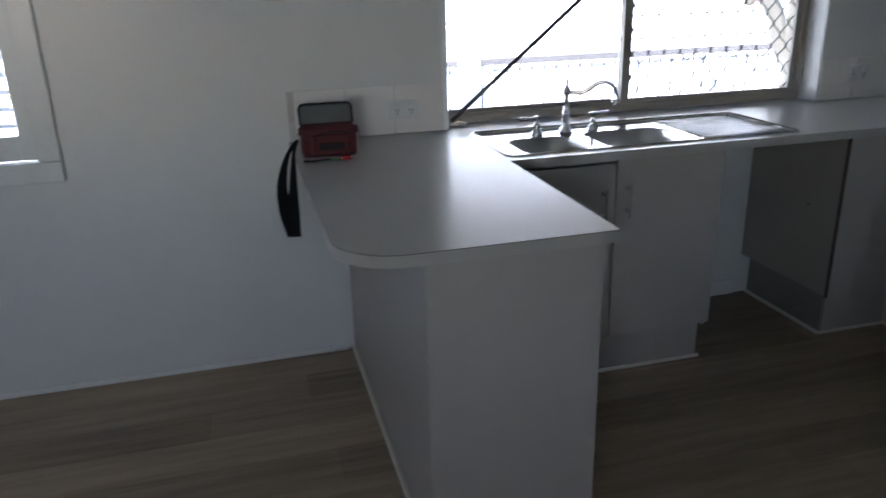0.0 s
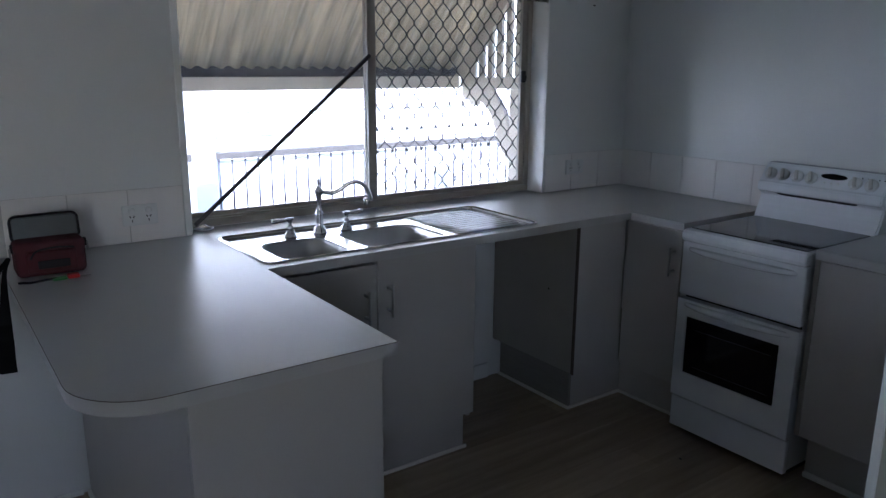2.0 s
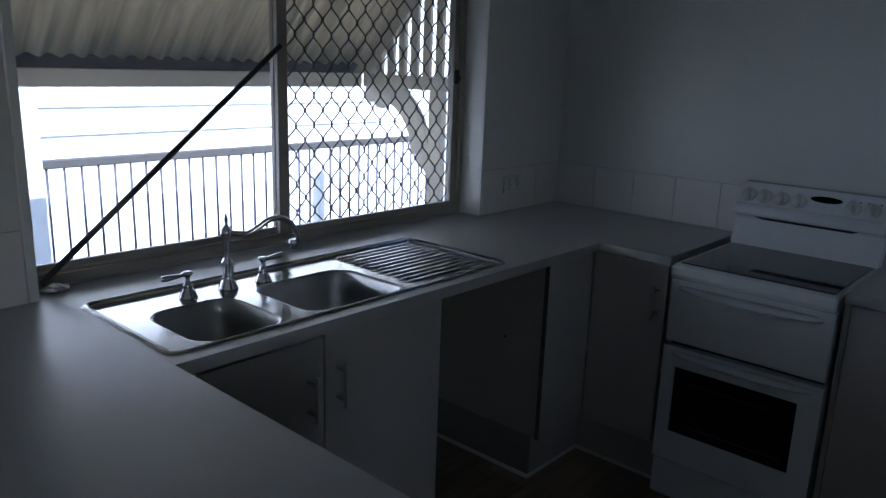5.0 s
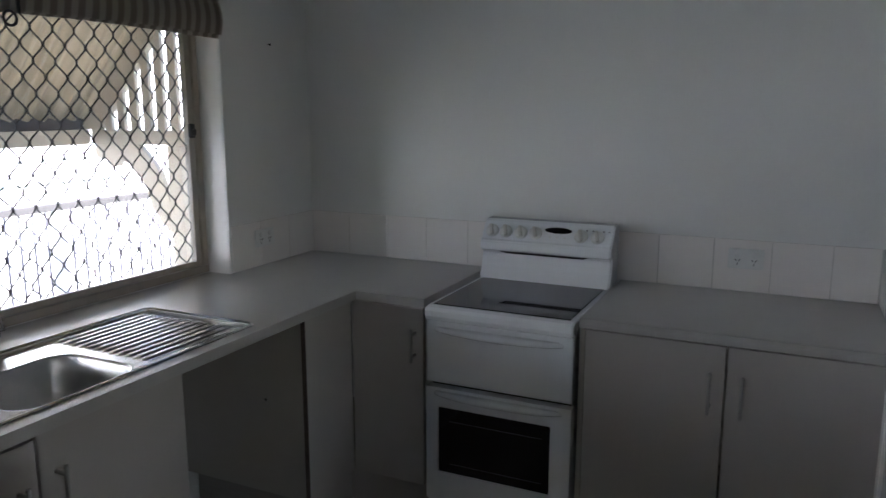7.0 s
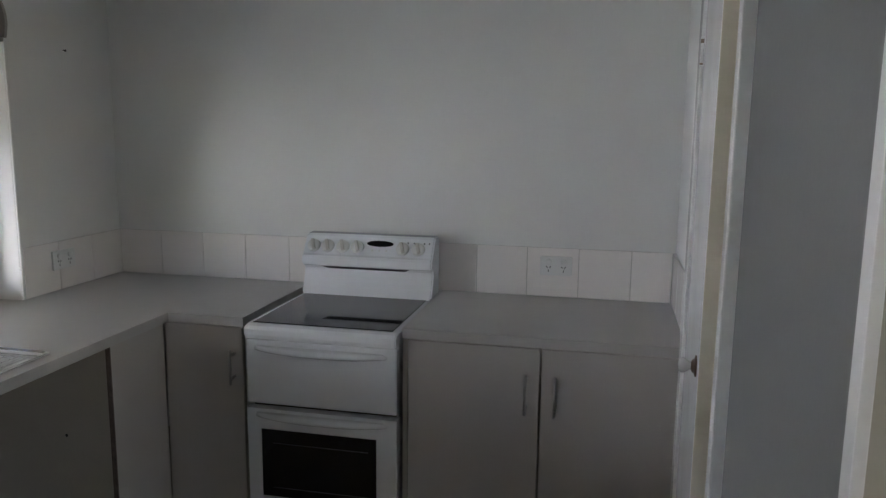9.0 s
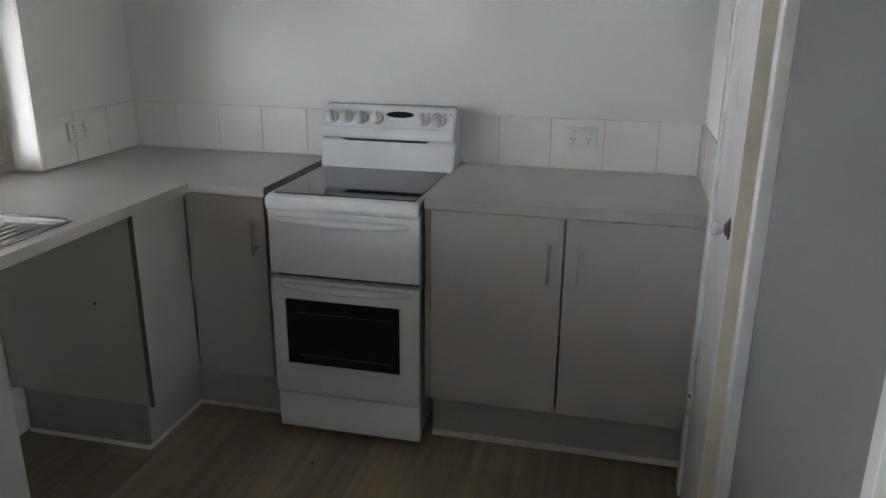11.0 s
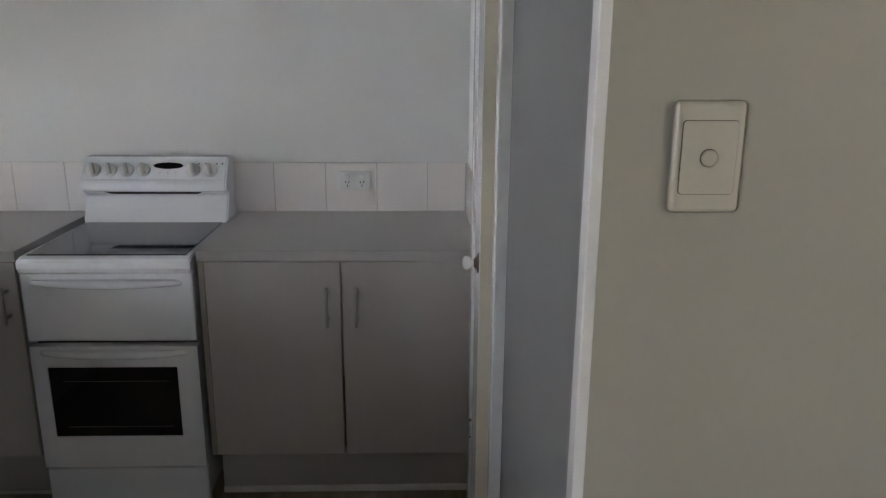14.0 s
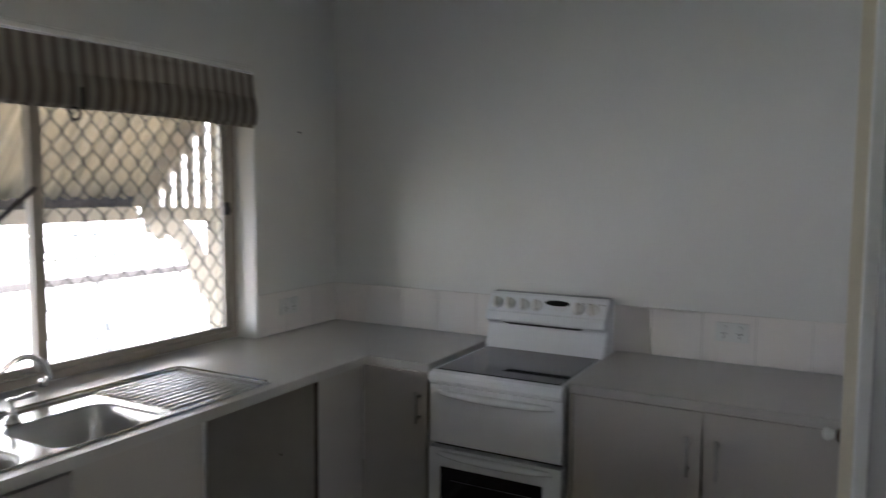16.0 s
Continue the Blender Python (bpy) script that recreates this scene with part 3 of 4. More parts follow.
def sink_cabinet():
    e = thing("sink_cabinet", (0.3, -1.85, 0), "pale laminate cabinet under the sink with two doors", "cabinet")
    for b in ((0.020, 0.560, -1.452, -1.436, 0.165, 0.867), (0.020, 0.560, -2.290, -2.274, 0.165, 0.867), (0.0205, 0.5445, -2.2735, -1.4525, 0.165, 0.181), (0.013, 0.0195, -2.290, -1.436, 0.165, 0.867), (0.545, 0.560, -2.2735, -1.4525, 0.855, 0.867)):
        part("panel", boxed(*b), CAB_SIDE, e)
    d = part("door", boxed(0.562, 0.580, -2.258, -1.866, 0.188, 0.852, bevel=0.0015), CAB, e)
    handle(d, 0.580, -1.912, 0.708, (1, 0, 0))
    d = part("door", boxed(0.562, 0.582, -1.862, -1.436, 0.186, 0.865, bevel=0.0015), CAB, e)
    handle(d, 0.582, -1.822, 0.722, (1, 0, 0))
    part("kickboard", boxed(0.495, 0.511, -2.266, -1.432, 0.004, 0.163, bevel=0.001), CAB, e)
    part("floor_strip", boxed(0.512, 0.522, -2.266, -1.420, 0.0, 0.014, bevel=0.003), SEAL, e, "pale seal strip along the floor")


sink_cabinet()


def corner_cabinet():
    e = thing("corner_cabinet", (0.3, -0.5, 0), "pale laminate corner cabinet with one door beside the stove", "cabinet")
    part("side_board", boxed(0.020, 0.562, -0.882, -0.866, 0.205, 0.867), CAB_SIDE, e, "pale cabinet side board")
    part("base_board", boxed(0.020, 0.562, -0.866, -0.02, 0.205, 0.221), CAB_SIDE, e)
    part("base_board", boxed(0.5625, 0.872, -0.580, -0.02, 0.205, 0.221), CAB_SIDE, e)
    part("front_panel", boxed(0.563, 0.580, -0.884, -0.6015, 0.205, 0.866, bevel=0.001), CAB, e)
    part("raw_edge", boxed(0.5635, 0.5795, -0.8875, -0.8842, 0.205, 0.8665), CHIP, e, "dark worn chipboard edge")
    d = part("door", boxed(0.5835, 0.872, -0.600, -0.582, 0.205, 0.865, bevel=0.0015), CAB, e)
    handle(d, 0.841, -0.600, 0.735, (0, -1, 0))
    bm = boxed(0.014, 0.497, -0.826, -0.812, 0.004, 0.204)
    part("side_kickboard", bm, KICK, e, "grey kickboard")
    part("kickboard", boxed(0.483, 0.497, -0.8115, -0.490, 0.004, 0.204), CAB, e)
    part("kickboard", boxed(0.4975, 0.884, -0.490, -0.476, 0.004, 0.204), CAB, e)
    bm = bmesh.new()
    box(bm, 0.014, 0.508, -0.838, -0.827, 0, 0.014, bevel=0.003)
    box(bm, 0.498, 0.508, -0.8265, -0.501, 0, 0.014, bevel=0.003)
    box(bm, 0.498, 0.880, -0.5005, -0.491, 0, 0.014, bevel=0.003)
    part("floor_strip", bm, SEAL, e, "pale seal strip along the floor")


corner_cabinet()


def wide_cabinet():
    x0, x1, xm = 1.428, 2.284, 1.867
    e = thing("base_cabinet", (1.85, -0.3, 0), "pale laminate base cabinet with two doors beside the stove", "cabinet")
    for b in ((x0, x0 + 0.016, -0.602, -0.02, 0.205, 0.867), (x1 - 0.016, x1, -0.583, -0.02, 0.205, 0.867), (x0 + 0.0165, x1 - 0.0165, -0.583, -0.02, 0.205, 0.221), (x0 + 0.0165, x1 - 0.0165, -0.583, -0.56, 0.85, 0.867), (x0, x1, -0.0195, -0.014, 0.205, 0.867)):
        part("panel", boxed(*b), CAB_SIDE, e)
    d = part("door", boxed(x0 + 0.0185, xm - 0.0035, -0.603, -0.585, 0.205, 0.8655, bevel=0.0020), CAB, e)
    handle(d, xm - 0.043, -0.603, 0.727, (0, -1, 0), 0.096)
    d = part("door", boxed(xm + 0.003, x1, -0.603, -0.585, 0.205, 0.8655, bevel=0.0015), CAB, e)
    handle(d, xm + 0.047, -0.603, 0.727, (0, -1, 0), 0.096)
    part("kickboard", boxed(x0, x1 + 0.01, -0.490, -0.476, 0.004, 0.204), CAB, e)
    part("floor_strip", boxed(x0, x1 + 0.01, -0.506, -0.4905, 0, 0.022, bevel=0.005), SEAL, e, "pale seal strip along the floor")


wide_cabinet()


def bar_base():
    e = thing("breakfast_bar_base", (0.7, -2.5, 0), "pale laminate panels under the breakfast bar", "cabinet")
    part("end_panel", boxed(1.326, 1.344, -2.742, -2.298, 0.002, 0.867, bevel=0.0015), CAB, e)
    part("back_panel", boxed(0.018, 1.3255, -2.742, -2.726, 0.002, 0.867), CAB, e)
    part("inner_panel", boxed(0.6, 1.3255, -2.312, -2.298, 0.002, 0.867), CAB, e)
    bm = boxed(0.018, 1.344, -2.754, -2.7425, 0, 0.022, bevel=0.003)
    part("floor_strip", bm, SEAL, e, "pale seal strip along the floor")


bar_base()


# ---- sink ----
def sink():
    z = TOP_Z + 0.0005
    e = thing("kitchen_sink", (0.32, -1.67, TOP_Z), "stainless steel sink with two bowls and a ribbed drainer", "sink")
    X0, X1, Y0, Y1 = 0.100, 0.553, -2.252, -1.090
    bowls = [(0.252, 0.520, -2.158, -1.925, 0.065), (0.232, 0.517, -1.842, -1.515, 0.065)]
    # deck plate as a grid with the bowls cut out, and its rim rolled down
    bm = bmesh.new()
    n = 6
    outer = [bm.verts.new((x, y, z + 0.005)) for x, y in rounded(X0 + 0.004, X1 - 0.004, Y0 + 0.004, Y1 - 0.004, 0.028, n)]
    low = [bm.verts.new((x, y, z)) for x, y in rounded(X0 - 0.003, X1 + 0.003, Y0 - 0.003, Y1 + 0.003, 0.032, n)]
    inn = [bm.verts.new((x, y, z - SINK_DROP)) for x, y in rounded(X0 + 0.024, X1 - 0.019, Y0 + 0.020, Y1 - 0.017, 0.016, n)]
    loops = [low, outer, inn]
    for a, b in zip(loops, loops[1:]):
        m = len(a)
        for i in range(m):
            f = bm.faces.new((a[i], a[(i + 1) % m], b[(i + 1) % m], b[i]))
            f.smooth = True
    edges = []
    rims = []
    for loop in [inn]:
        edges += [bm.edges.get((loop[i], loop[(i + 1) % len(loop)])) for i in range(len(loop))]
    for x0, x1, y0, y1, r in bowls:
        ring = [bm.verts.new((x, y, z - SINK_DROP)) for x, y in rounded(x0 - 0.008, x1 + 0.008, y0 - 0.008, y1 + 0.008, r + 0.006, 8)]
        rims.append((ring, (x0, x1, y0, y1, r)))
        edges += [bm.edges.new((ring[i], ring[(i + 1) % len(ring)])) for i in range(len(ring))]
    ring = [bm.verts.new((x, y, z - SINK_DROP)) for x, y in rounded(0.128, 0.512, -1.476, -1.118, 0.02, 4)]
    edges += [bm.edges.new((ring[i], ring[(i + 1) % len(ring)])) for i in range(len(ring))]
    drain = ring
    bmesh.ops.triangle_fill(bm, edges=edges, use_beauty=True, use_dissolve=False, normal=(0, 0, 1))
    bad = []
    for f in bm.faces:
        c = f.calc_center_median()
        if len(f.verts) == 3:
            for x0, x1, y0, y1, r in bowls + [(0.128, 0.512, -1.476, -1.118, 0.02)]:
                if x0 < c.x < x1 and y0 < c.y < y1:
                    bad.append(f)
    bmesh.ops.delete(bm, geom=list(set(bad)), context="FACES_ONLY")
    part("deck", bm, STEEL, e)
    for x0, x1, y0, y1, r in bowls:
        bm = bmesh.new()
        rings = []
        for o, dz in ((0.009, -SINK_DROP), (0.004, -SINK_DROP - 0.001), (0.0, -SINK_DROP - 0.006), (-0.006, -0.06), (-0.012, -0.125), (-0.022, -0.145), (-0.045, -0.152)):
            rr = max(r + o, 0.02)
            rings.append([bm.verts.new((x, y, z + dz)) for x, y in rounded(x0 - o, x1 + o, y0 - o, y1 + o, rr, 8)])
        for a, b in zip(rings, rings[1:]):
            for i in range(len(a)):
                f = bm.faces.new((a[i], b[i], b[(i + 1) % len(a)], a[(i + 1) % len(a)]))
                f.smooth = True
        bm.faces.new(rings[-1])
        bl = part("bowl", bm, BOWL, e, "steel bowl")
        cx, cy = (x0 + x1) / 2, (y0 + y1) / 2
        part("waste", lathe(bmesh.new(), [(0.040, 0.0), (0.038, 0.003), (0.030, 0.001), (0.010, 0.0015)], (cx, cy, z - 0.1515)), CHROME, bl)
    # ribbed drainer
    bm = bmesh.new()
    nx = 156
    xs = [0.128 + (0.512 - 0.128) * i / nx for i in range(nx + 1)]
    ys = [-1.476, -1.466, -1.460, -1.454, -1.40, -1.30, -1.20, -1.140, -1.134, -1.128, -1.118]
    lift = [0, 0, 0.6, 1, 1, 1, 1, 1, 0.6, 0, 0]
    g = []
    for x in xs:
        u = (x - 0.136) / (0.504 - 0.136)
        rib = 0.0052 * min(1, max(0, 0.55 + 0.75 * math.sin(u * 12 * 2 * math.pi))) if 0 < u < 1 else 0
        g.append([bm.verts.new((x, y, z - SINK_DROP - 0.0002 + rib * k)) for y, k in zip(ys, lift)])
    for a, b in zip(g, g[1:]):
        for j in range(len(ys) - 1):
            f = bm.faces.new((a[j], b[j], b[j + 1], a[j + 1]))
            f.smooth = True
    part("drainer", bm, STEEL, e, "ribbed steel drainer")


sink()


def mixer():
    x, y, z = 0.192, -1.885, TOP_Z - SINK_DROP
    e = thing("kitchen_tap", (x, y, z), "chrome swan-neck kitchen tap with two lever handles", "tap")
    body = [(0.028, 0), (0.028, 0.006), (0.024, 0.010), (0.023, 0.018), (0.017, 0.026), (0.0145, 0.034), (0.0150, 0.052), (0.0165, 0.070), (0.0165, 0.078), (0.0120, 0.084), (0.0105, 0.090), (0.0100, 0.110), (0.0100, 0.138), (0.0125, 0.146), (0.0165, 0.155), (0.017, 0.164), (0.010, 0.174), (0.005, 0.180), (0.0045, 0.190), (0.007, 0.196), (0.003, 0.206), (0.0015, 0.214)]
    part("body", lathe(bmesh.new(), body, (x, y, z), n=20), CHROME, e)
    dx, dy = math.cos(radians(62)), math.sin(radians(62))
    curve = smooth_path([(x + dx * d * 0.89, y + dy * d, z + h) for d, h in ((0.006, 0.158), (0.03, 0.154), (0.058, 0.153), (0.088, 0.168), (0.118, 0.188), (0.152, 0.192), (0.182, 0.172), (0.197, 0.140), (0.200, 0.120))], 6)
    bm = tube(bmesh.new(), curve, 0.0085, n=12)
    lathe(bm, [(0.0095, 0), (0.012, 0.004), (0.012, 0.020), (0.0095, 0.026)], (x + dx * 0.1785, y + dy * 0.1785, z + 0.106), n=14)
    part("spout", bm, CHROME, e)
    for hy, s in ((-2.006, -1), (-1.772, 1)):
        prof = [(0.025, 0), (0.025, 0.005), (0.021, 0.008), (0.020, 0.016), (0.015, 0.021), (0.013, 0.030), (0.0145, 0.036), (0.009, 0.042), (0.0065, 0.050), (0.0065, 0.060), (0.0125, 0.063), (0.0145, 0.067), (0.0130, 0.071), (0.004, 0.073)]
        v = part("valve", lathe(bmesh.new(), prof, (x + 0.002, hy, z), n=18), CHROME, e)
        p = Vector((x + 0.002, hy, z + 0.064))
        d = Vector((-0.10 * s, s, 0.02)).normalized()
        pts = [p + d * t for t in (0.008, 0.018, 0.030, 0.045, 0.060, 0.073, 0.078)]
        part("lever", tube(bmesh.new(), pts, [0.005, 0.0045, 0.006, 0.0075, 0.0085, 0.008, 0.004], n=12), CHROME, v, "chrome lever")


mixer()


# ---- stove ----
def stove():
    x0, x1 = 0.897, 1.415
    xc = (x0 + x1) / 2
    e = thing("stove", (xc, -0.33, 0), "white freestanding electric stove with a ceramic cooktop and oven", "stove")
    zt = 0.888
    part("body", boxed(x0 + 0.012, x1 - 0.014, -0.590, -0.045, 0.034, zt - 0.045), ENAMEL, e)
    part("plinth", boxed(x0 + 0.03, x1 - 0.03, -0.560, -0.060, 0.0, 0.0335), DARK, e, "dark recessed plinth")
    bm = bmesh.new()
    # tray round the cooktop, with a rounded front lip
    prof = [(-0.045, zt), (-0.612, zt), (-0.630, zt - 0.004), (-0.640, zt - 0.014), (-0.641, zt - 0.032), (-0.634, zt - 0.046), (-0.045, zt - 0.044)]
    prism(bm, prof, "x", x0, x1)
    bmesh.ops.bevel(bm, geom=[ed for ed in bm.edges if abs(ed.verts[0].co.x - ed.verts[1].co.x) < 1e-5], offset=0.004, segments=2, affect="EDGES")
    part("cooktop_tray", bm, ENAMEL, e)
    part("cooktop", boxed(x0 + 0.018, x1 - 0.018, -0.605, -0.162, zt + 0.0003, zt + 0.004, bevel=0.0015), GLASSTOP, e, "black ceramic cooktop")
    # backguard with the controls
    prof = [(-0.020, zt + 0.001), (-0.156, zt + 0.001), (-0.152, zt + 0.010), (-0.142, zt + 0.030), (-0.132, zt + 0.052), (-0.124, zt + 0.074), (-0.119, zt + 0.090), (-0.120, zt + 0.100), (-0.134, zt + 0.110), (-0.145, zt + 0.115), (-0.149, zt + 0.122), (-0.149, zt + 0.143), (-0.145, zt + 0.152), (-0.137, zt + 0.158), (-0.094, zt + 0.222), (-0.080, zt + 0.230), (-0.030, zt + 0.230), (-0.020, zt + 0.222)]
    bm = prism(bmesh.new(), prof, "x", x0, x1)
    bmesh.ops.bevel(bm, geom=[ed for ed in bm.edges if abs(ed.verts[0].co.x - ed.verts[1].co.x) < 1e-5], offset=0.006, segments=3, affect="EDGES")
    bg = part("backguard", bm, ENAMEL, e, "white control panel")
    xa, xb = x0 + 0.068, x1 - 0.085
    sl = prism(bmesh.new(), [(xa, zt + 0.1115), (xa + 0.034, zt + 0.1000), (xb - 0.026, zt + 0.1000), (xb, zt + 0.1115)], "y", -0.1235, -0.105)
    for v in sl.verts:
        v.co.y -= (v.co.z - zt - 0.100) * 1.05
    part("vent_slot", sl, SLOT, bg, "dark blue-grey vent slot")
    fn = Vector((0, -0.064, 0.043)).normalized()

    def on_panel(x, h):
        t = (h - 0.158) / (0.222 - 0.158)
        return Vector((x, -0.137 + 0.043 * t, zt + h))
    for x in (0.938, 0.995, 1.056, 1.115, 1.294, 1.356):
        p = on_panel(x, 0.186)
        k = part("control_knob", lathe(bmesh.new(), [(0.0260, 0), (0.0260, 0.004), (0.0240, 0.010), (0.012, 0.011)], p, fn, n=20), PLASTIC, bg, "white control knob")
        m = Matrix.Translation(p) @ fn.to_track_quat("Z", "Y").to_matrix().to_4x4() @ pose(0, 0, 0, 0, 0, 18)
        bm = boxed(-0.0065, 0.0065, -0.0225, 0.0225, 0.007, 0.021, bevel=0.003)
        bmesh.ops.transform(bm, matrix=m, verts=bm.verts)
        part("grip", bm, GRIP, k, "grey-white knob grip")
    m = Matrix.Translation(on_panel(1.203, 0.201)) @ fn.to_track_quat("Z", "Y").to_matrix().to_4x4()
    bm = bmesh.new()
    pts = [(0.053 * math.cos(a), 0.0125 * math.sin(a)) for a in [2 * math.pi * i / 32 for i in range(32)]]
    prism(bm, pts, "z", 0.0003, 0.002)
    bmesh.ops.transform(bm, matrix=m, verts=bm.verts)
    part("clock_display", bm, OVENGLASS, bg, "dark oval clock display")
    for dx in (-0.028, 0.0, 0.028):
        part("button", lathe(bmesh.new(), [(0.0035, 0), (0.0035, 0.003), (0.002, 0.004)], on_panel(1.203 + dx, 0.176), fn, n=10), PLASTIC, bg)
    for dx in (1.312, 1.336, 1.376, 1.396):
        part("indicator", lathe(bmesh.new(), [(0.0028, 0), (0.0028, 0.0015), (0.002, 0.002)], on_panel(dx, 0.208), fn, n=8), BLACK, bg, "tiny dark indicator lamp")

    def front(name, z0, z1, hole=None, y=-0.628):
        bm = bmesh.new()
        if hole:
            hx0, hx1, hz0, hz1 = hole
            for a in ((x0, hx0, z0, z1), (hx1, x1, z0, z1), (hx0, hx1, z0, hz0), (hx0, hx1, hz1, z1)):
                box(bm, a[0], a[1], y, -0.592, a[2], a[3])
            bmesh.ops.remove_doubles(bm, verts=bm.verts, dist=0.0005)
        else:
            box(bm, x0, x1, y, -0.592, z0, z1, bevel=0.006, seg=3)
        return part(name, bm, ENAMEL, e)

    def bow(parent, z):
        bm = bmesh.new()
        n = 24
        ring = []
        for i in range(n + 1):
            u = -1 + 2 * i / n
            x = xc + u * 0.228
            d = 0.020 * (1 - u ** 4)
            drop = -0.010 * (1 - u * u)
            prof = [(-0.627, z + 0.014), (-0.627 - d, z + 0.008 + drop), (-0.630 - d, z + drop), (-0.626 - d * 0.8, z - 0.005 + drop), (-0.6265, z - 0.002 + drop)]
            ring.append([bm.verts.new((x, a, b)) for a, b in prof])
        for a, b in zip(ring, ring[1:]):
            for j in range(len(a)):
                f = bm.faces.new((a[j], b[j], b[(j + 1) % len(a)], a[(j + 1) % len(a)]))
                f.smooth = True
        bm.faces.new(ring[0])
        bm.faces.new(ring[-1][::-1])
        bmesh.ops.recalc_face_normals(bm, faces=bm.faces)
        part("handle", bm, ENAMEL, parent, "moulded white handle")

    g = front("grill_door", 0.617, 0.838)
    bow(g, 0.806)
    o = front("oven_door", 0.180, 0.600, (0.944, 1.347, 0.289, 0.530))
    bow(o, 0.576)
    w = part("oven_window", boxed(0.944, 1.347, -0.623, -0.619, 0.289, 0.530), OVENGLASS, o, "black oven glass")
    bm = bmesh.new()
    for z in (0.480, 0.322):
        tube(bm, [(0.985, -0.6235, z), (1.318, -0.6235, z)], 0.0008, n=6)
    part("oven_rack", bm, RACK, w)
    front("drawer", 0.036, 0.172, y=-0.622)
    part("seal", boxed(x0 + 0.010, x1 - 0.010, -0.5915, -0.5902, 0.174, 0.845), DARK, e, "dark door gap")


stove()


# ---- sockets and switches ----
def socket(at, normal, mat=POINT, group="double power points"):
    """A double power point. at: the middle of its back; normal: x or y."""
    e = thing("power_point", at, "white double power point on the tiled wall", "power point", group)
    m = Matrix.Translation(at) @ (pose(0, 0, 0, 90, 0, 90) if normal == "x" else pose(0, 0, 0, 90, 0, 0))

    def put(name, bm, mat, parent):
        bmesh.ops.transform(bm, matrix=m, verts=bm.verts)
        return part(name, bm, mat, parent)
    pl = put("plate", boxed(-0.060, 0.060, -0.0365, 0.0365, 0.0, 0.010, bevel=0.003), mat, e)
    for sx in (-0.028, 0.028):
        put("rocker", lathe(bmesh.new(), [(0.0115, 0.0), (0.0115, 0.004), (0.0100, 0.0065), (0.003, 0.007)], (sx, 0.016, 0.0095), (0, 0, 1), n=18), PLASTIC, pl)
        bm = bmesh.new()
        for px, pz, a in ((-0.006, -0.005, 30), (0.006, -0.005, -30), (0.0, -0.019, 0)):
            b2 = boxed(-0.0014, 0.0014, -0.0045, 0.0045, 0.0095, 0.0105)
            bmesh.ops.transform(b2, matrix=pose(sx + px, pz, 0, 0, 0, a), verts=b2.verts)
            tmp = bpy.data.meshes.new("tmp")
            b2.to_mesh(tmp)
            b2.free()
            bm.from_mesh(tmp)
            bpy.data.meshes.remove(tmp)
        put("socket_slots", bm, DARK, pl)


TILE_T = 0.008
socket((1.866, -TILE_T, 1.020), "y", PLASTIC)
socket((TILE_T, -0.367, 1.018), "x", PLASTIC)
socket((TILE_T, -2.487, 0.998), "x", PLASTIC)


def light_switch():
    x, y, z = 2.4185, NIB_Y, 1.3935
    e = thing("light_switch", (x, y, z), "ivory plastic light switch with one round rocker on the cream wall", "light switch")
    p = part("plate", boxed(x - 0.0388, x + 0.0388, y - 0.009, y, z - 0.0602, z + 0.0602, bevel=0.0065, seg=4), IVORY, e)
    part("groove", prism(bmesh.new(), [(a, b) for a, b in rounded(x - 0.0303, x + 0.0303, z - 0.0398, z + 0.0398, 0.0045, 5)], "y", y - 0.0096, y - 0.0085), IVORY_LINE, p)
    part("insert", prism(bmesh.new(), [(a, b) for a, b in rounded(x - 0.0294, x + 0.0294, z - 0.0389, z + 0.0389, 0.004, 5)], "y", y - 0.0112, y - 0.0084), IVORY, p)
    part("rocker_groove", lathe(bmesh.new(), [(0.0098, 0), (0.0098, 0.0006), (0.009, 0.0007)], (x, y - 0.0112, z), (0, -1, 0), n=28), IVORY_LINE, p)
    part("rocker", lathe(bmesh.new(), [(0.0090, 0), (0.0090, 0.0022), (0.0080, 0.0034), (0.003, 0.0038)], (x, y - 0.0114, z), (0, -1, 0), n=28), IVORY, p)


light_switch()


def wall_plate():
    y, z = -2.935, 1.472
    e = thing("triple_switch", (0, y, z), "ivory plastic wall plate with three dark rockers in a column", "light switch")
    p = part("plate", boxed(0.0, 0.010, y - 0.036, y + 0.036, z - 0.062, z + 0.062, bevel=0.003), IVORY, e)
    for dz in (-0.036, 0, 0.036):
        part("rocker", boxed(0.0105, 0.015, y - 0.006, y + 0.006, z + dz - 0.007, z + dz + 0.007, bevel=0.0015), BLACK, p, "dark rocker")


wall_plate()
e = thing("nail", (0, -0.277, 1.806), "small dark nail standing out of the white wall", "nail")
part("nail", lathe(bmesh.new(), [(0.002, 0), (0.002, 0.010), (0.005, 0.011), (0.004, 0.013)], (0, -0.277, 1.806), (1, 0, -0.2), n=10), BLACK, e)


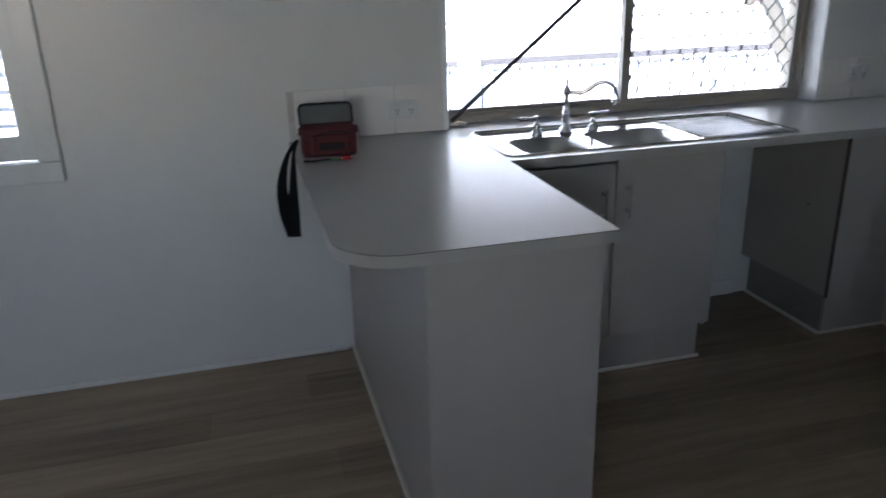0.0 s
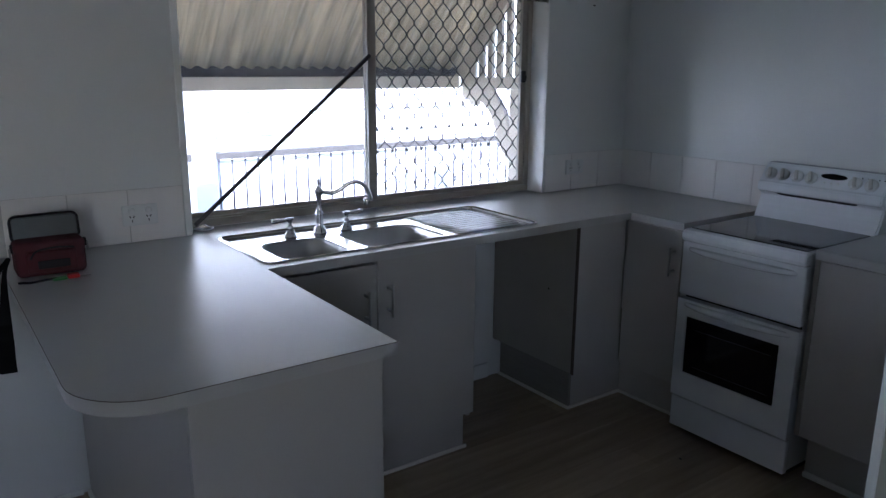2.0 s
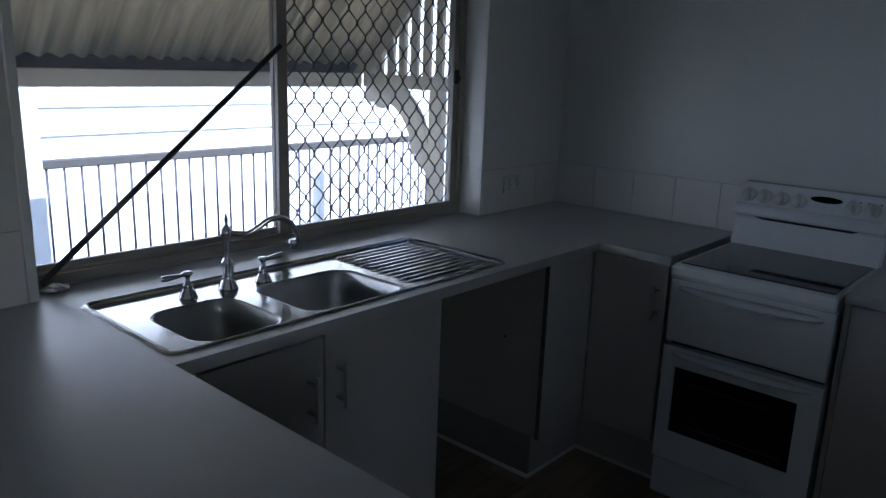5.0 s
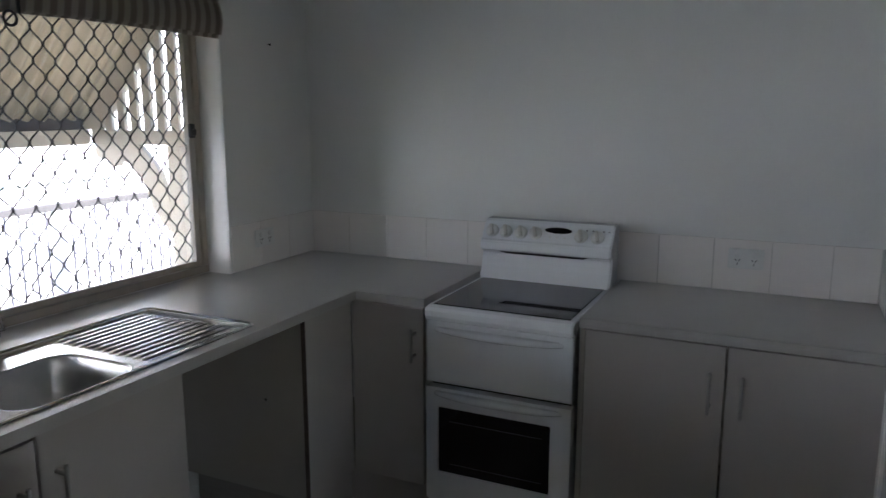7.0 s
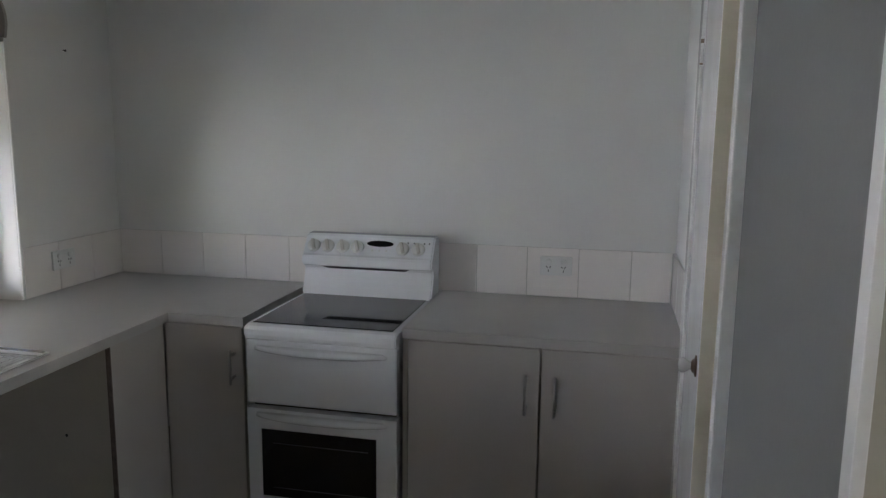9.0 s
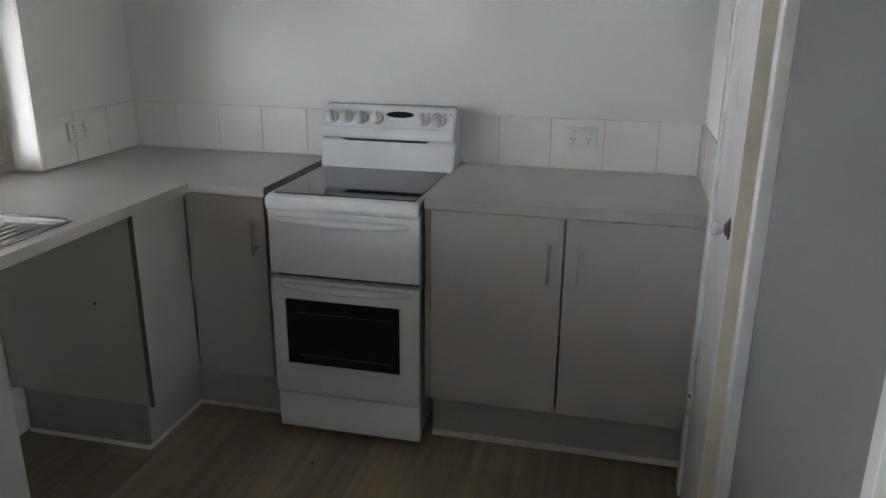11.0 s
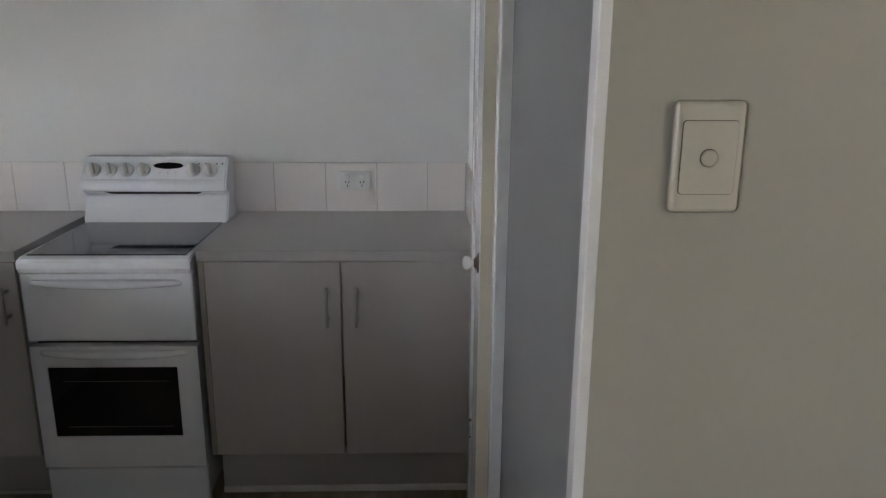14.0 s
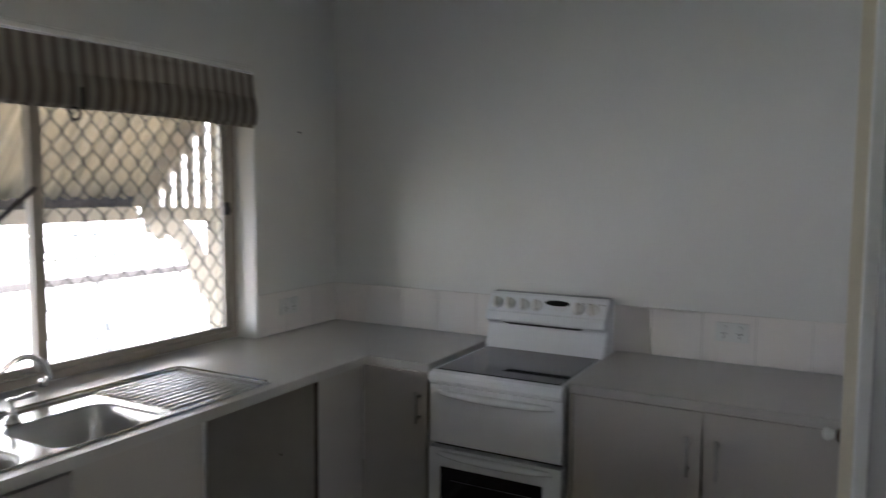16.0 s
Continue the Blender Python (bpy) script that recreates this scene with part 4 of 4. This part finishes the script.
# ---- bag and keys ----
def bag():
    c = Vector((0.265, -2.815, TOP_Z))
    e = thing("camera_bag", c, "small dark red nylon bag with grey lid open, on worktop", "bag")
    bm = boxed(c.x - 0.045, c.x + 0.05, c.y - 0.095, c.y + 0.095, c.z + 0.0005, c.z + 0.105, bevel=0.016, seg=4)
    for v in bm.verts:
        v.co.x += 0.004 * noise.noise(v.co * 14)
        v.co.y += 0.004 * noise.noise(v.co * 17 + Vector((5, 0, 0)))
    for f in bm.faces:
        f.smooth = True
    b = part("body", bm, RED, e)
    part("pocket", boxed(c.x + 0.046, c.x + 0.060, c.y - 0.066, c.y + 0.066, c.z + 0.012, c.z + 0.078, bevel=0.006, seg=3), RED, b)
    arc = smooth_path([(c.x + 0.0605, c.y - 0.058, c.z + 0.058), (c.x + 0.0625, c.y - 0.040, c.z + 0.080), (c.x + 0.0625, c.y + 0.010, c.z + 0.087), (c.x + 0.0605, c.y + 0.060, c.z + 0.082)], 6)
    part("zip", tube(bmesh.new(), arc, 0.003, n=6), BLACK_NYLON, b, "black zip")
    part("panel", boxed(c.x + 0.0602, c.x + 0.064, c.y - 0.040, c.y + 0.046, c.z + 0.026, c.z + 0.050, bevel=0.0015), BLACK_NYLON, b, "black fabric badge")
    bm = boxed(-0.009, 0.009, c.y - 0.090, c.y + 0.090, 0, 0.075, bevel=0.008, seg=3)
    bmesh.ops.transform(bm, matrix=pose(c.x - 0.03, 0, c.z + 0.092, 0, -14, 0), verts=bm.verts)
    for f in bm.faces:
        f.smooth = True
    lid = part("lid", bm, GREY_LINING, e, "grey lined open lid")
    rim = rounded(c.y - 0.092, c.y + 0.092, 0.0, 0.078, 0.018, 5)
    m = pose(c.x - 0.03, 0, c.z + 0.092, 0, -14, 0)
    part("lid_edge", tube(bmesh.new(), [m @ Vector((0.006, a, b2)) for a, b2 in rim], 0.004, n=6, closed=True), BLACK_NYLON, lid, "black piping")
    for s in (-1, 1):
        ring = [(c.x + 0.01 + 0.010 * math.cos(a), c.y + s * 0.104, c.z + 0.070 + 0.014 * math.sin(a)) for a in [2 * math.pi * i / 16 for i in range(16)]]
        part("ring", tube(bmesh.new(), ring, 0.0022, n=6, closed=True), NICKEL, e, "metal strap ring")
        part("tab", boxed(c.x + 0.0, c.x + 0.02, c.y + s * 0.094, c.y + s * 0.102, c.z + 0.072, c.z + 0.096, bevel=0.002), BLACK_NYLON, e)

    def ribbon(pts, w):
        bm = bmesh.new()
        rows = []
        P = smooth_path(pts, 6)
        for i, p in enumerate(P):
            q = w * (0.30 + 0.70 * min(1, max(0, i / len(P) * 2.0 - 0.5)))
            rows.append([bm.verts.new(p + Vector((0.004 * math.sin(i * 0.6), -q / 2, 0))), bm.verts.new(p + Vector((-0.003 * math.cos(i * 0.5), q / 2, 0)))])
        for a, b2 in zip(rows, rows[1:]):
            f = bm.faces.new((a[0], a[1], b2[1], b2[0]))
            f.smooth = True
        bmesh.ops.solidify(bm, geom=bm.faces[:], thickness=0.002)
        return bm
    y = c.y - 0.104
    bm = ribbon([(c.x + 0.012, y - 0.004, c.z + 0.060), (c.x + 0.020, y - 0.028, c.z + 0.035), (c.x + 0.030, -2.975, c.z - 0.02), (c.x + 0.045, -2.992, c.z - 0.10), (c.x + 0.055, -2.985, c.z - 0.19), (c.x + 0.060, -2.966, c.z - 0.272)], 0.048)
    part("strap", bm, BLACK_NYLON, e, "black webbing strap hanging over the worktop edge")
    bm = ribbon([(c.x + 0.018, y - 0.004, c.z + 0.058), (c.x + 0.030, y - 0.020, c.z + 0.026), (c.x + 0.045, -2.948, c.z - 0.03), (c.x + 0.062, -2.956, c.z - 0.11), (c.x + 0.070, -2.962, c.z - 0.20), (c.x + 0.072, -2.964, c.z - 0.270)], 0.040)
    part("strap", bm, BLACK_NYLON, e, "black webbing strap hanging over the worktop edge")


bag()


def keys():
    c = Vector((0.375, -2.800, TOP_Z))
    e = thing("key_bunch", c, "bunch of keys with green and red tags on black cord", "keys")
    part("cord", tube(bmesh.new(), smooth_path([(c.x - 0.005, c.y - 0.115, c.z + 0.004), (c.x + 0.008, c.y - 0.08, c.z + 0.004), (c.x - 0.002, c.y - 0.045, c.z + 0.004), (c.x, c.y - 0.02, c.z + 0.004)], 6), 0.0035, n=6), BLACK_NYLON, e)
    part("green_tag", boxed(c.x - 0.014, c.x + 0.014, c.y - 0.028, c.y + 0.010, c.z + 0.0005, c.z + 0.006, bevel=0.002), GREEN_P, e, "green plastic tag")
    part("red_tag", boxed(c.x - 0.016, c.x + 0.012, c.y + 0.012, c.y + 0.044, c.z + 0.0005, c.z + 0.012, bevel=0.003), RED_P, e, "red plastic tag")
    bm = boxed(c.x - 0.008, c.x - 0.002, c.y + 0.046, c.y + 0.075, c.z + 0.0005, c.z + 0.003, bevel=0.0006)
    lathe(bm, [(0.010, 0), (0.010, 0.0025), (0.009, 0.003)], (c.x - 0.005, c.y + 0.050, c.z + 0.003), n=14)
    part("key", bm, NICKEL, e, "steel key")


keys()


def small_marks():
    e = thing("debris", (1.0, -1.2, 0), "tiny dark crumb lying on the wood-look floor", "debris")
    bm = bmesh.new()
    bmesh.ops.create_icosphere(bm, subdivisions=2, radius=0.007, matrix=Matrix.Translation((SPECK[0], SPECK[1], 0.003)) @ Matrix.Diagonal((1, 0.7, 0.4, 1)))
    for v in bm.verts:
        v.co += Vector((noise.noise(v.co * 200), noise.noise(v.co * 210 + Vector((3, 0, 0))), 0)) * 0.002
    part("crumb", bm, BLACK, e)
    e = thing("screw_cap", (SCREW[0], -0.882, SCREW[2]), "small dark screw in the pale cabinet side", "screw")
    part("screw", lathe(bmesh.new(), [(0.005, 0), (0.005, 0.001), (0.003, 0.0018)], (SCREW[0], -0.8821, SCREW[2]), (0, -1, 0), n=12), BLACK, e)


SPECK, SCREW = (1.083, -0.781), (0.402, -0.884, 0.555)
small_marks()


# ---- outside the window ----
def window_hood():
    y0, y1 = -2.62, -0.36
    e = thing("window_hood", (-0.55, (y0 + y1) / 2, 1.46), "beige corrugated metal window hood on painted timber brackets", "window hood")
    # corrugated sheet falling away from the wall
    bm = bmesh.new()
    pitch = 0.076
    ny = int((y1 - y0) / pitch * 10)
    top, bot = Vector((-0.17, 0, 2.36)), Vector((-0.968, 0, 1.497))
    rows = []
    for i in range(ny + 1):
        y = y0 + (y1 - y0) * i / ny
        h = 0.011 * math.cos(2 * math.pi * (y - y0) / pitch)
        off = Vector((-0.72, 0, 0.69)) * h
        rows.append([bm.verts.new(Vector((p.x, y, p.z)) + off) for p in (top, (top + bot) / 2, bot)])
    for a, b in zip(rows, rows[1:]):
        for j in range(2):
            f = bm.faces.new((a[j], b[j], b[j + 1], a[j + 1]))
            f.smooth = True
    bmesh.ops.solidify(bm, geom=bm.faces[:], thickness=0.0012)
    part("sheet", bm, HOOD, e)
    # added dark strip, painting the shadowed gap above the beam
    part("gap_shade_strip", boxed(-1.012, -0.998, y0, y1, 1.425, 1.560, bevel=0.002), GAP_SHADE, e, "dark strip standing in for shade between hood sheet and beam")
    part("front_beam", boxed(-0.955, -0.915, y0, y1 - 0.05, 1.386, 1.452, bevel=0.003), TIMBER, e)
    for yy, nm in ((y1 - 0.045, 0), (y0, 1)):
        a, b = yy, yy + 0.040
        part("side_rail", boxed(-0.914, -0.175, a, b, 1.390, 1.452, bevel=0.003), TIMBER, e)
        bm = bmesh.new()
        prism(bm, [(-0.990, 1.452), (-0.870, 1.452), (-0.215, 2.155), (-0.215, 2.298)], "y", a + 0.002, b - 0.002)
        part("rafter", bm, TIMBER, e)
        x = -0.833
        while x < -0.24:
            w = 0.042
            bm = bmesh.new()
            zl, zr = 1.4525 + (x + 0.872) * 1.073, 1.4525 + (x + w + 0.872) * 1.073
            prism(bm, [(x, 1.4525), (x + w, 1.4525), (x + w, zr), (x, zl)], "y", a + 0.010, b - 0.010)
            part("batten", bm, TIMBER, e)
            x += 0.079
        # curved bracket under the side rail
        outer = smooth_path([(-0.900, 0, 1.389), (-0.905, 0, 1.345), (-0.870, 0, 1.318), (-0.840, 0, 1.330), (-0.825, 0, 1.296), (-0.770, 0, 1.290), (-0.748, 0, 1.318), (-0.690, 0, 1.295), (-0.625, 0, 1.235), (-0.590, 0, 1.160), (-0.575, 0, 1.105), (-0.545, 0, 1.085), (-0.530, 0, 1.05), (-0.500, 0, 1.03), (-0.47, 0, 1.00)], 4)
        inner = smooth_path([(-0.462, 0, 1.12), (-0.490, 0, 1.20), (-0.520, 0, 1.27), (-0.575, 0, 1.335), (-0.635, 0, 1.389)], 4)
        pts = [(p.x, p.z) for p in outer] + [(p.x, p.z) for p in inner]
        bm = bmesh.new()
        prism(bm, pts, "y", a + 0.006, b - 0.006)
        part("bracket", bm, TIMBER, e, "scrolled timber bracket")
        part("wall_post", boxed(-0.462, -0.385, a, b, 0.80, 1.389, bevel=0.003), TIMBER, e)
        bm = boxed(-0.385, -0.175, a + 0.004, b - 0.004, 0.82, 0.88, bevel=0.003)
        part("wall_arm", bm, TIMBER, e)


window_hood()


def veranda():
    x = -2.80
    e = thing("balustrade", (x, 1.0, -0.15), "veranda balustrade with a dark top rail and thin balusters", "balustrade")
    y0, y1 = -1.285, 4.6
    part("top_rail", boxed(x - 0.04, x + 0.03, y0, y1, 0.822, 0.872, bevel=0.005), RAIL, e)
    part("bottom_rail", boxed(x - 0.02, x + 0.02, y0, y1, -0.06, -0.02, bevel=0.003), RAIL, e)
    part("top_rail", boxed(x - 0.04, x + 0.03, -4.4, -1.445, 0.822, 0.872, bevel=0.005), RAIL, e)
    part("post", boxed(x - 0.05, x + 0.05, 0.79, 0.84, -0.148, 0.821, bevel=0.004), POST, e, "white painted short post")
    bm = tube(bmesh.new(), [(0, 0, -0.0), (0, 0, 0.842)], 0.0085, n=6)
    me = bpy.data.meshes.new("baluster")
    bm.to_mesh(me)
    bm.free()
    me.materials.append(BALUSTER)
    o = origin(e)
    y = -1.24
    while y < y1:
        if abs(y - 0.82) > 0.05:
            shared("baluster", me, e, Vector((x, y, -0.02)) - o)
        y += 0.1035
    y = -4.3
    while y < -1.46:
        shared("baluster", me, e, Vector((x, y, -0.02)) - o)
        y += 0.1035
    e = thing("veranda_post", (x, -1.365, -0.15), "white painted square veranda post", "post")
    part("post", boxed(x - 0.08, x + 0.08, -1.445, -1.285, -0.148, 2.6, bevel=0.006), POST, e)
    bm = bmesh.new()
    n = 22
    for i in range(n):
        a = -2.95 + i * 0.125
        box(bm, a, a + 0.119, -7, 5, -0.19, -0.15, bevel=0.003, seg=1)
    structure("deck_floor", bm, DECK, "weathered timber deck boards", "deck")
    structure("ground", boxed(-120, 120, -120, 120, -0.75, -0.7), GRASS, "grassy yard", "ground")
    e = thing("neighbour_house", (-6.5, 0, -0.7), "white weatherboard house next door in full sun", "house")
    part("core", boxed(-9.0, -5.06, -9, 10, -0.698, 3.2), BOARD, e)
    bmb = bmesh.new()
    z = 0.536
    prism(bmb, [(-5.058, 0), (-4.995, 0), (-5.035, 0.247), (-5.058, 0.247)], "y", -9, 10)
    me = bpy.data.meshes.new("weatherboard")
    bmb.to_mesh(me)
    bmb.free()
    me.materials.append(BOARD)
    o = origin(e)
    while z < 3.1:
        shared("weatherboard", me, e, Vector((0, 0, z)) - o)
        z += 0.247
    bm = prism(bmesh.new(), [(-9.3, 3.2), (-4.7, 3.2), (-7.0, 4.4)], "y", -9.3, 10.3)
    part("roof", bm, HOOD, e)


veranda()


# ---- tiles and planks, piece by piece ----
def tiles():
    h = 0.188
    z0, z1 = TOP_Z + 0.001, TOP_Z + h
    me = {}

    def tile(ax, width):
        key = (ax, round(width, 3))
        if key not in me:
            t = TILE_T - 0.001
            bm = boxed(0, width - 0.002, -t, 0, 0, z1 - z0 - 0.001, bevel=0.0012, seg=1) if ax == "y" else boxed(0, t, 0, width - 0.002, 0, z1 - z0 - 0.001, bevel=0.0012, seg=1)
            m = bpy.data.meshes.new("tile")
            bm.to_mesh(m)
            bm.free()
            m.materials.append(TILE)
            me[key] = m
        return me[key]
    bm = bmesh.new()
    box(bm, 0.004, KITCHEN_X - 0.004, -0.004, -0.0005, z0, z1 - 0.002)
    box(bm, 0.0005, 0.004, WIN_Y1 + 0.014, -0.005, z0, z1 - 0.002)
    box(bm, 0.0005, 0.004, -2.93, WIN_Y0 - 0.028, z0, z1 - 0.002)
    box(bm, KITCHEN_X - 0.004, KITCHEN_X - 0.0005, -0.600, -0.005, z0, z1 - 0.002)
    structure("grout", bm, GROUT, "pale grout between the tiles", "grout")
    edges = [0.0095, 0.2035, 0.397, 0.590, 0.784, 0.979, 1.173, 1.368, 1.5625, 1.757, 1.951, 2.143, KITCHEN_X - 0.010]
    for a, b in zip(edges, edges[1:]):
        shared("tile", tile("y", b - a), NORTH, (a, -0.001, z0))
    for a, b in ((-0.001, -0.190), (-0.190, -0.382), (-0.382, WIN_Y1 + 0.014), (WIN_Y0 - 0.028, -2.522), (-2.522, -2.714), (-2.714, -2.906)):
        shared("tile", tile("x", a - b), WEST, (0.001, b + 0.001, z0))
    for a, b in ((-0.001, -0.202), (-0.202, -0.394), (-0.394, -0.600)):
        shared("tile", tile("x", a - b), EAST, (KITCHEN_X - 0.008, b + 0.001, z0))


tiles()


def planks():
    rng = random.Random(4)
    w, L = 0.178, 1.22
    bm = boxed(0.0003, w - 0.0003, 0.0003, L - 0.0003, -0.004, 0.0, bevel=0.0004, seg=1)
    me = bpy.data.meshes.new("plank")
    bm.to_mesh(me)
    bm.free()
    me.materials.append(PLANK)
    x, k = 0.0, 0
    while x < ROOM_X:
        y = ROOM_Y - rng.random() * L
        while y < 0.0:
            if y + L > ROOM_Y:
                shared("plank", me, FLOOR, (x, y, 0.0))
            y += L
        x += w


planks()
